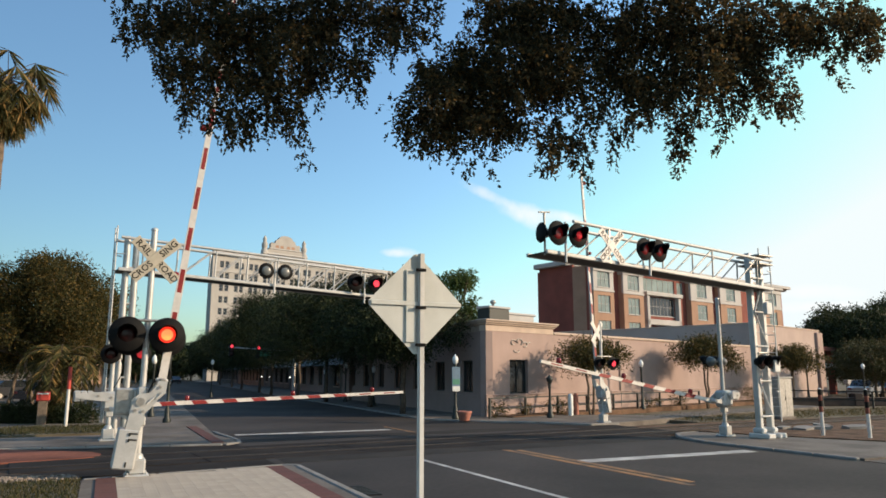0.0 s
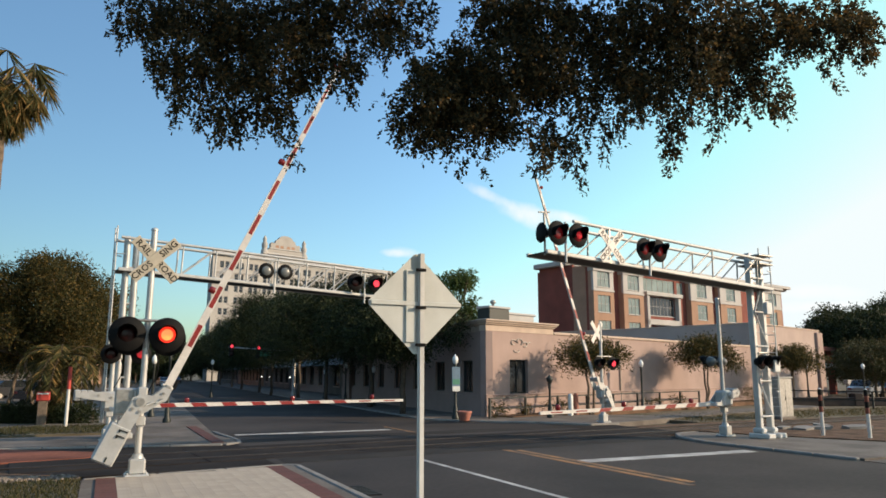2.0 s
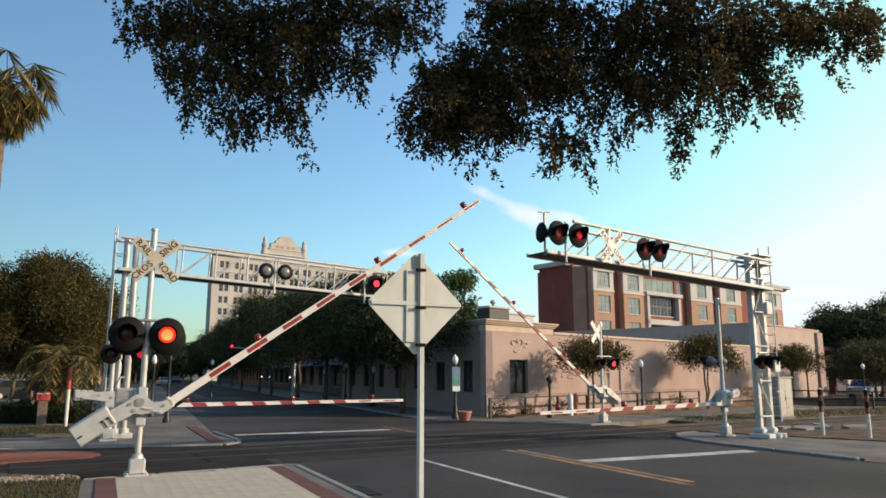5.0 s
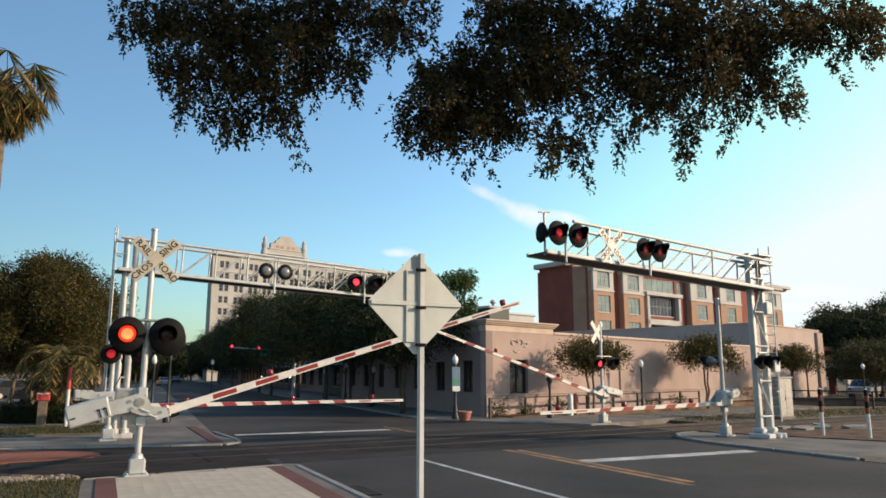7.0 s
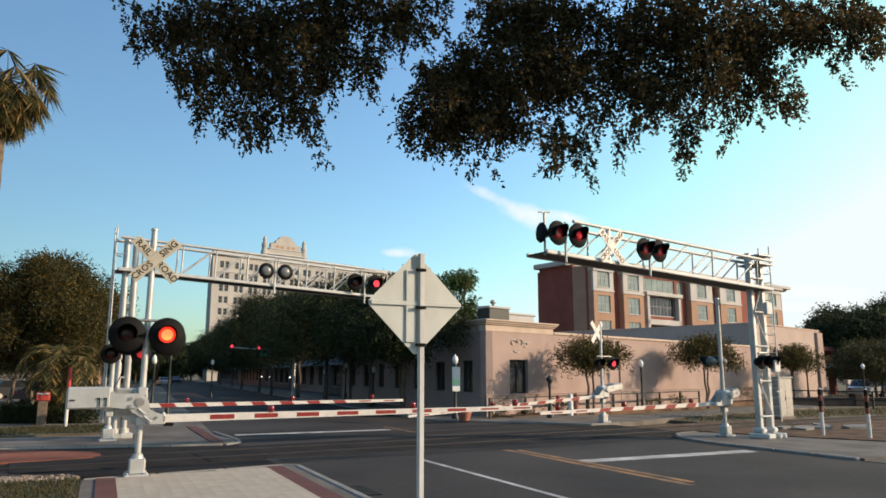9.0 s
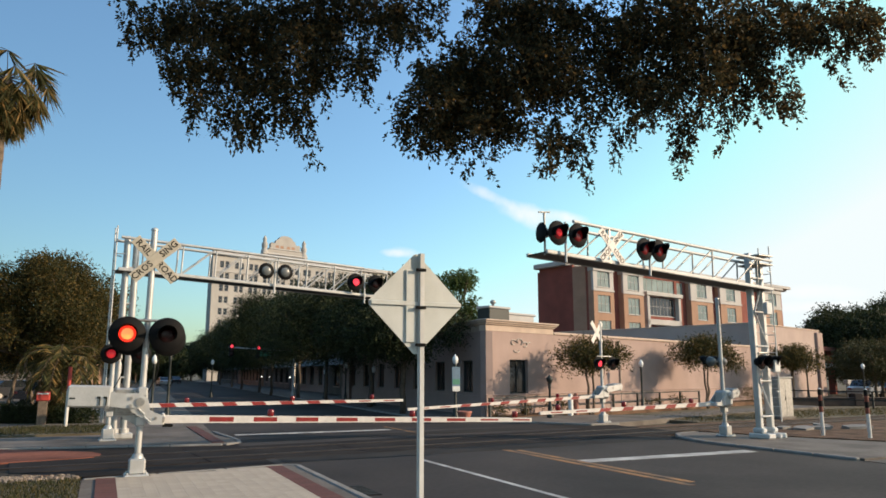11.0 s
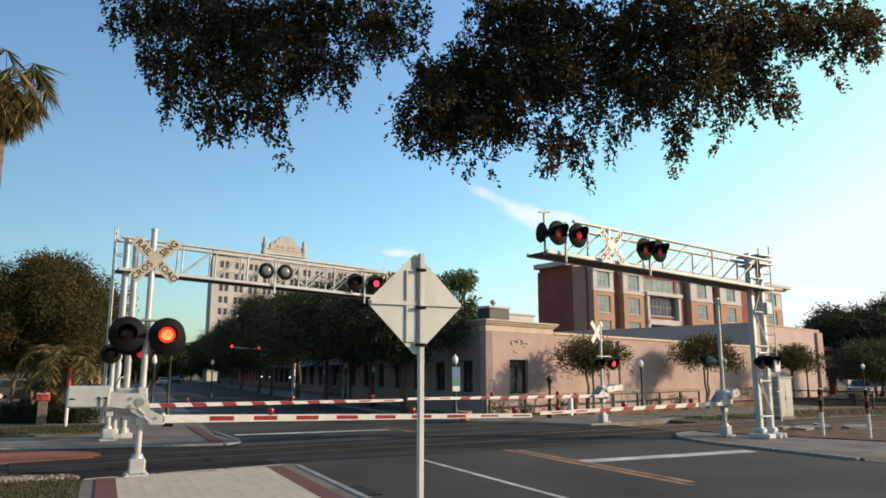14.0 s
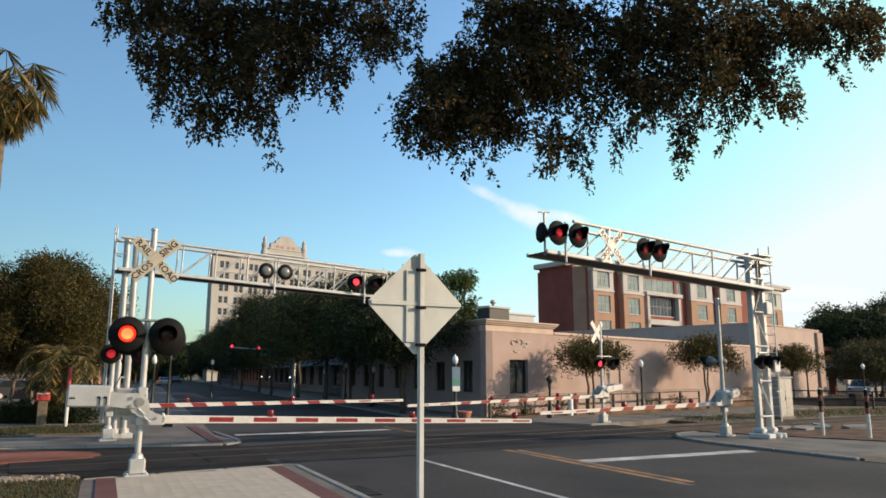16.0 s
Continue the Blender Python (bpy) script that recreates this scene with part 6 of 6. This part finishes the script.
def traffic_signal():
    x, y = 4.47, 43.45
    s = thing("traffic_signal", pose(x, y, 0.1), "street traffic light pole with a long arm and red lights", "traffic light")
    part("pole", Form().lathe([(0.2, 0), (0.18, 0.4), (0.13, 0.5), (0.09, 5.2), (0, 5.25)], 12), GALV, s)
    ax, ay = -0.56, 45.80
    dx, dy = ax - x, ay - y
    part("arm", Form().tube((0, 0, 3.75), (dx, dy, 4.1), 0.08, 0.045, n=10), GALV, s)
    for k, lit in ((0.96, True), (0.55, True)):
        px, py, pz = dx * k, dy * k, 3.75 + 0.35 * k
        h = part("signal_head", Form().box(px - 0.17, px + 0.17, py - 0.12, py + 0.12, pz - 0.75, pz + 0.28, bevel=0.03), BLACK, s)
        for j in range(3):
            z = pz + 0.1 - 0.32 * j
            m = Matrix.Translation((px, py - 0.125, z)) @ Matrix.Rotation(radians(90), 4, "X")
            part("lens", Form().lathe([(0.13, 0), (0.1, 0.03), (0, 0.04)], 14), GLOW_RED if j == 0 else LENS_OFF, h, at=m)
    part("street_sign", Form().box(dx * 0.36 - 0.9, dx * 0.36 + 0.0, dy * 0.36 - 0.03, dy * 0.36, 3.35, 3.7, bevel=0.01), BOARD_GREEN, s)
    for k, z in enumerate((3.9, 3.3)):
        part("side_head", Form().box(0.25 + k * 0.6, 0.55 + k * 0.6, -0.15, 0.15, 3.1, 4.0, bevel=0.03), BLACK, s)


def car(x, y, rz, paint, label):
    s = thing("parked_car", pose(x, y, 0.0, 0, 0, rz), label, "car", "parked cars")
    f = Form()
    side = [(-2.15, 0.35), (2.1, 0.35), (2.2, 0.62), (2.1, 0.82), (1.2, 0.95), (-1.75, 0.98), (-2.18, 0.85)]
    m = Matrix(((1, 0, 0, 0), (0, 0, 1, 0), (0, 1, 0, 0), (0, 0, 0, 1)))
    f.prism(side[::-1], -0.86, 0.86, at=m)
    part("body", f, paint, s)
    cab = [(-1.7, 0.97), (1.15, 0.94), (0.45, 1.42), (-1.0, 1.46)]
    part("cabin", Form().prism(cab[::-1], -0.74, 0.74, at=m), GLASS, s)
    part("roof", Form().box(-1.0, 0.42, -0.72, 0.72, 1.43, 1.48, bevel=0.03), paint, s)
    for wx in (-1.35, 1.35):
        for wy in (-0.8, 0.8):
            w = part("wheel", Form().tube((wx, wy - 0.1, 0.32), (wx, wy + 0.1, 0.32), 0.32, n=16), TYRE, s)
            part("rim", Form().tube((wx, wy - 0.11, 0.32), (wx, wy + 0.11, 0.32), 0.19, n=12), GALV, w)
    for wy in (-0.62, 0.62):
        part("headlight", Form().box(2.1, 2.17, wy - 0.15, wy + 0.15, 0.62, 0.76, bevel=0.02), GLOBE, s)
        part("tail_light", Form().box(-2.2, -2.14, wy - 0.14, wy + 0.14, 0.7, 0.85, bevel=0.02), RETRO_RED, s)


def rail_fence(p0, p1, h, label, posts=2.4):
    d = Vector((p1[0] - p0[0], p1[1] - p0[1], 0))
    L = d.length
    s = thing("rail_fence", Matrix.Translation((*p0, 0.0)) @ Matrix.Rotation(math.atan2(d.y, d.x), 4, "Z"), label, "fence", "fences")
    n = max(1, int(L / posts))
    for k in range(n + 1):
        part("post", Form().box(L * k / n - 0.05, L * k / n + 0.05, -0.05, 0.05, -0.15, h, bevel=0.01), DARK_METAL, s)
    for z in (h * 0.45, h - 0.06):
        part("rail", Form().box(0, L, -0.03, 0.03, z, z + 0.06, bevel=0.01), DARK_METAL, s)


diamond_sign()
globe_lamp(3.97, 11.55, 2.65, board=True)
globe_lamp(17.54, 15.42, 2.6)
globe_lamp(40.89, 23.28, 2.6)
globe_lamp(8.35, 10.80, 1.75, lantern=True)
for x, y, h in ((5.48, 26.44, 2.3), (6.00, 39.43, 2.2), (5.70, 32.95, 2.6), (42.03, 19.32, 2.6)):
    globe_lamp(x, y, h)
globe_lamp(-7.52, 14.84, 3.0, lantern=True)
globe_lamp(-7.86, 19.41, 2.7)
globe_lamp(-1.61, 47.39, 3.0)
marker_post(10.74, -1.06, 0.12, 1.4)
marker_post(11.16, -2.32, 0.12, 1.4)
relay_cabinet()
traffic_signal()
s = thing("low_wall", pose(31.77, 18.13, -0.15, 0, 0, -25.0), "low dark brown wall at the edge of the square", "wall")
part("body", Form().box(0, 34, -0.2, 0.2, 0, 0.5, bevel=0.03), DARK_STONE, s)
part("coping", Form().box(-0.05, 34.05, -0.26, 0.26, 0.5, 0.58, bevel=0.03), DARK_STONE, s)
for k in range(8):
    part("pier", Form().box(k * 4.8, k * 4.8 + 0.5, -0.3, 0.3, 0, 0.85, bevel=0.03), DARK_STONE, s)
# red box on a post and a tall marker by the hedge
s = thing("call_box", pose(-12.08, 15.87, 0.1), "red box on a brown post beside the hedge", "post box")
part("post", Form().box(-0.17, 0.17, -0.15, 0.15, -0.1, 1.0, bevel=0.02), PALE_BARK, s)
part("box", Form().box(-0.24, 0.24, -0.2, 0.2, 0.85, 1.2, bevel=0.03), RED_PAINT, s)
part("top_strip", Form().box(-0.2, 0.2, -0.212, -0.201, 1.1, 1.16), BOARD_WHITE, s)
s = thing("pipeline_marker", pose(-11.09, 12.66, 0.1), "slim white marker pole with a red top", "marker pole")
part("pole", Form().tube((0, 0, -0.1), (0, 0, 1.35), 0.06, n=10), RETRO_WHITE, s)
part("top", Form().tube((0, 0, 1.35), (0, 0, 2.15), 0.065, n=10), RED_PAINT, s)
s = thing("planter", pose(3.99, 10.72, 0.05), "squat terracotta planter on the pavement", "planter")
part("pot", Form().lathe([(0.2, 0), (0.3, 0.3), (0.33, 0.38), (0.28, 0.4), (0.26, 0.36), (0, 0.34)], 16), TERRACOTTA, s)
for x, y in ((10.23, 11.91), (10.87, 12.36)):
    s = thing("bollard", pose(x, y, 0.1), "brown and white bollard by the young tree", "bollard", "bollards")
    part("post", Form().lathe([(0.12, -0.1), (0.12, 0.85), (0.08, 0.95), (0, 0.98)], 12), TERRACOTTA if x > 10.50 else BOARD_WHITE, s)
rail_fence((5.58, 11.39), (24.54, 18.29), 0.95, "dark metal rail along the foot of the pink wall")
rail_fence((29.31, 16.43), (30.99, 7.92), 1.0, "dark metal rail fence beyond the railway track")
for x, y, rz, p in ((-15.87, 54.04, 40, CAR_PALE), (-16.63, 49.98, 40, CAR_DARK), (-13.08, 39.50, 40, CAR_DARK), (-0.95, 111.08, 95, CAR_PALE), (3.42, 142.15, 95, CAR_DARK), (48.73, 23.92, 20, CAR_PALE), (52.20, 24.51, 20, CAR_DARK)):
    car(x, y, rz, p, "parked silver car in the shade" if p is CAR_PALE else "parked dark car in the shade")
s = thing("park_shelter", pose(51.13, 27.21, 0, 0, 0, 10), "low open shelter with a pale flat roof among the trees", "shelter")
for x in (0, 3, 6, 9):
    part("post", Form().box(x - 0.12, x + 0.12, -0.12, 0.12, -0.15, 1.1, bevel=0.02), CORNICE, s)
part("beam", Form().box(-0.5, 9.6, -0.2, 0.2, 1.1, 1.45, bevel=0.03), CORNICE, s)


# small lit lamps on the shaded shop fronts
SHOP_GLOW = material("lit_globe", (0.8, 0.8, 0.75), 0.4, vary=0.05, bump=0, emit=((1.0, 0.93, 0.8), 1.6))
for x, y in ((10.5, 88), (10.1, 80), (9.4, 66)):
    s = thing("wall_lamp", pose(x, y, 1.6), "small lit globe lamp on a shop front", "wall lamp", "wall lamps")
    part("bracket", Form().tube((0.0, 0, 0), (0.5, 0, 0.05), 0.03, n=6), DARK_METAL, s)
    part("globe", Form().lathe([(0, -0.1), (0.07, -0.07), (0.1, 0), (0.07, 0.07), (0, 0.1)], 12), SHOP_GLOW, s)


# ---- paving pieces ----
def paving(parent, x0, x1, y0, y1, lx, ly, z, mat, name="paver", stagger=0.5):
    me = Form().box(0.0004, lx - 0.0004, 0.0004, ly - 0.0004, 0, 0.02, bevel=0.001).mesh(name, mat)
    rows = int((y1 - y0) / ly + 0.01)
    for r in range(rows):
        x = x0
        for c in range(int((x1 - x0) / lx + 0.01)):
            ob = new(name, me)
            ob.parent = parent
            ob.location = (x0 + c * lx, y0 + r * ly, z + RNG.uniform(-0.0006, 0.0006))


NEAR = bpy.data.objects["pavement_near"]
paving(NEAR, -9.64, -6.7, -7.2, -1.6, 0.21, 0.2, 0.03, PAVER)
for k in range(14):
    x = -9.64 + 0.21 * k
    paving(NEAR, x, x + 0.21, -1.6, -1.6 + 0.2 * (1 + int((0.13 + 0.159 * (0.21 * k)) / 0.2)) - 0.19, 0.21, 0.2, 0.03, PAVER)
paving(NEAR, -9.98, -9.64, -7.2, -1.52, 0.34, 0.12, 0.03, BRICK_PAVER, "brick")
paving(NEAR, -6.7, -6.35, -7.2, -0.98, 0.35, 0.12, 0.03, BRICK_PAVER, "brick")
FAR_L = bpy.data.objects["pavement_far_left"]
paving(FAR_L, -7.02, -6.67, 5.0, 12.0, 0.35, 0.12, 0.04, BRICK_PAVER, "brick")
band = slab("brick_strip", [(-40, 2.9), (-12.4, 2.15), (-10.3, 2.5), (-9.95, 2.8), (-9.9, 3.3), (-10.1, 3.9), (-12.4, 5.7), (-40, 6.6)], BRICK_APRON, "dark red brick apron beside the track", 0.03)


SWAY = ([(0, 15), (0.5, 8), (1, 8), (1.5, 3), (2, 0), (2.5, 15), (3, 25), (3.5, 14), (4, 10), (6.3, 30), (6.5, 28), (7, 8), (7.5, 12), (8, 28), (8.5, 32), (9, 38), (10.2, 30), (11.5, 18), (12, 0),
         (12.5, 0), (13, -4), (13.5, -8), (14, -14), (14.5, -13), (15, -18), (15.5, -22), (16, -28)],
        [(0, 10), (0.5, 3), (1, 5), (1.5, 0), (2, 0), (2.5, 7), (3, 10), (3.5, 1), (4, 4), (6.5, 22), (7, 10), (7.5, 0), (8, 2), (8.5, 10), (9, 15), (11.5, 3), (12, -2), (13, -2), (13.5, 5), (14, 10), (14.5, 18), (15, 20), (15.5, 18), (16, 9)],
        [(0, 13), (0.5, 18), (1, 17), (1.5, 10), (2, 0), (2.5, 15), (3, 20), (3.5, 5), (4, 6), (6.5, 22), (7, 22), (7.5, 14), (8, 5), (8.5, 15), (9, 22), (11.5, 12), (12, 4), (12.5, 4), (13, 11), (14, 9), (14.5, 5), (15, 10), (15.5, 17), (16, 18)])
PALM_SWAY = [(0, 5), (0.5, 6), (1, 2), (1.5, -1), (2, 0), (2.5, 5), (3, 5), (3.5, 1), (4, -1), (7, 0), (8, 4), (9, 3), (11.5, 0), (13, -4), (14, -4), (15, 2), (16, -4)]


motions()
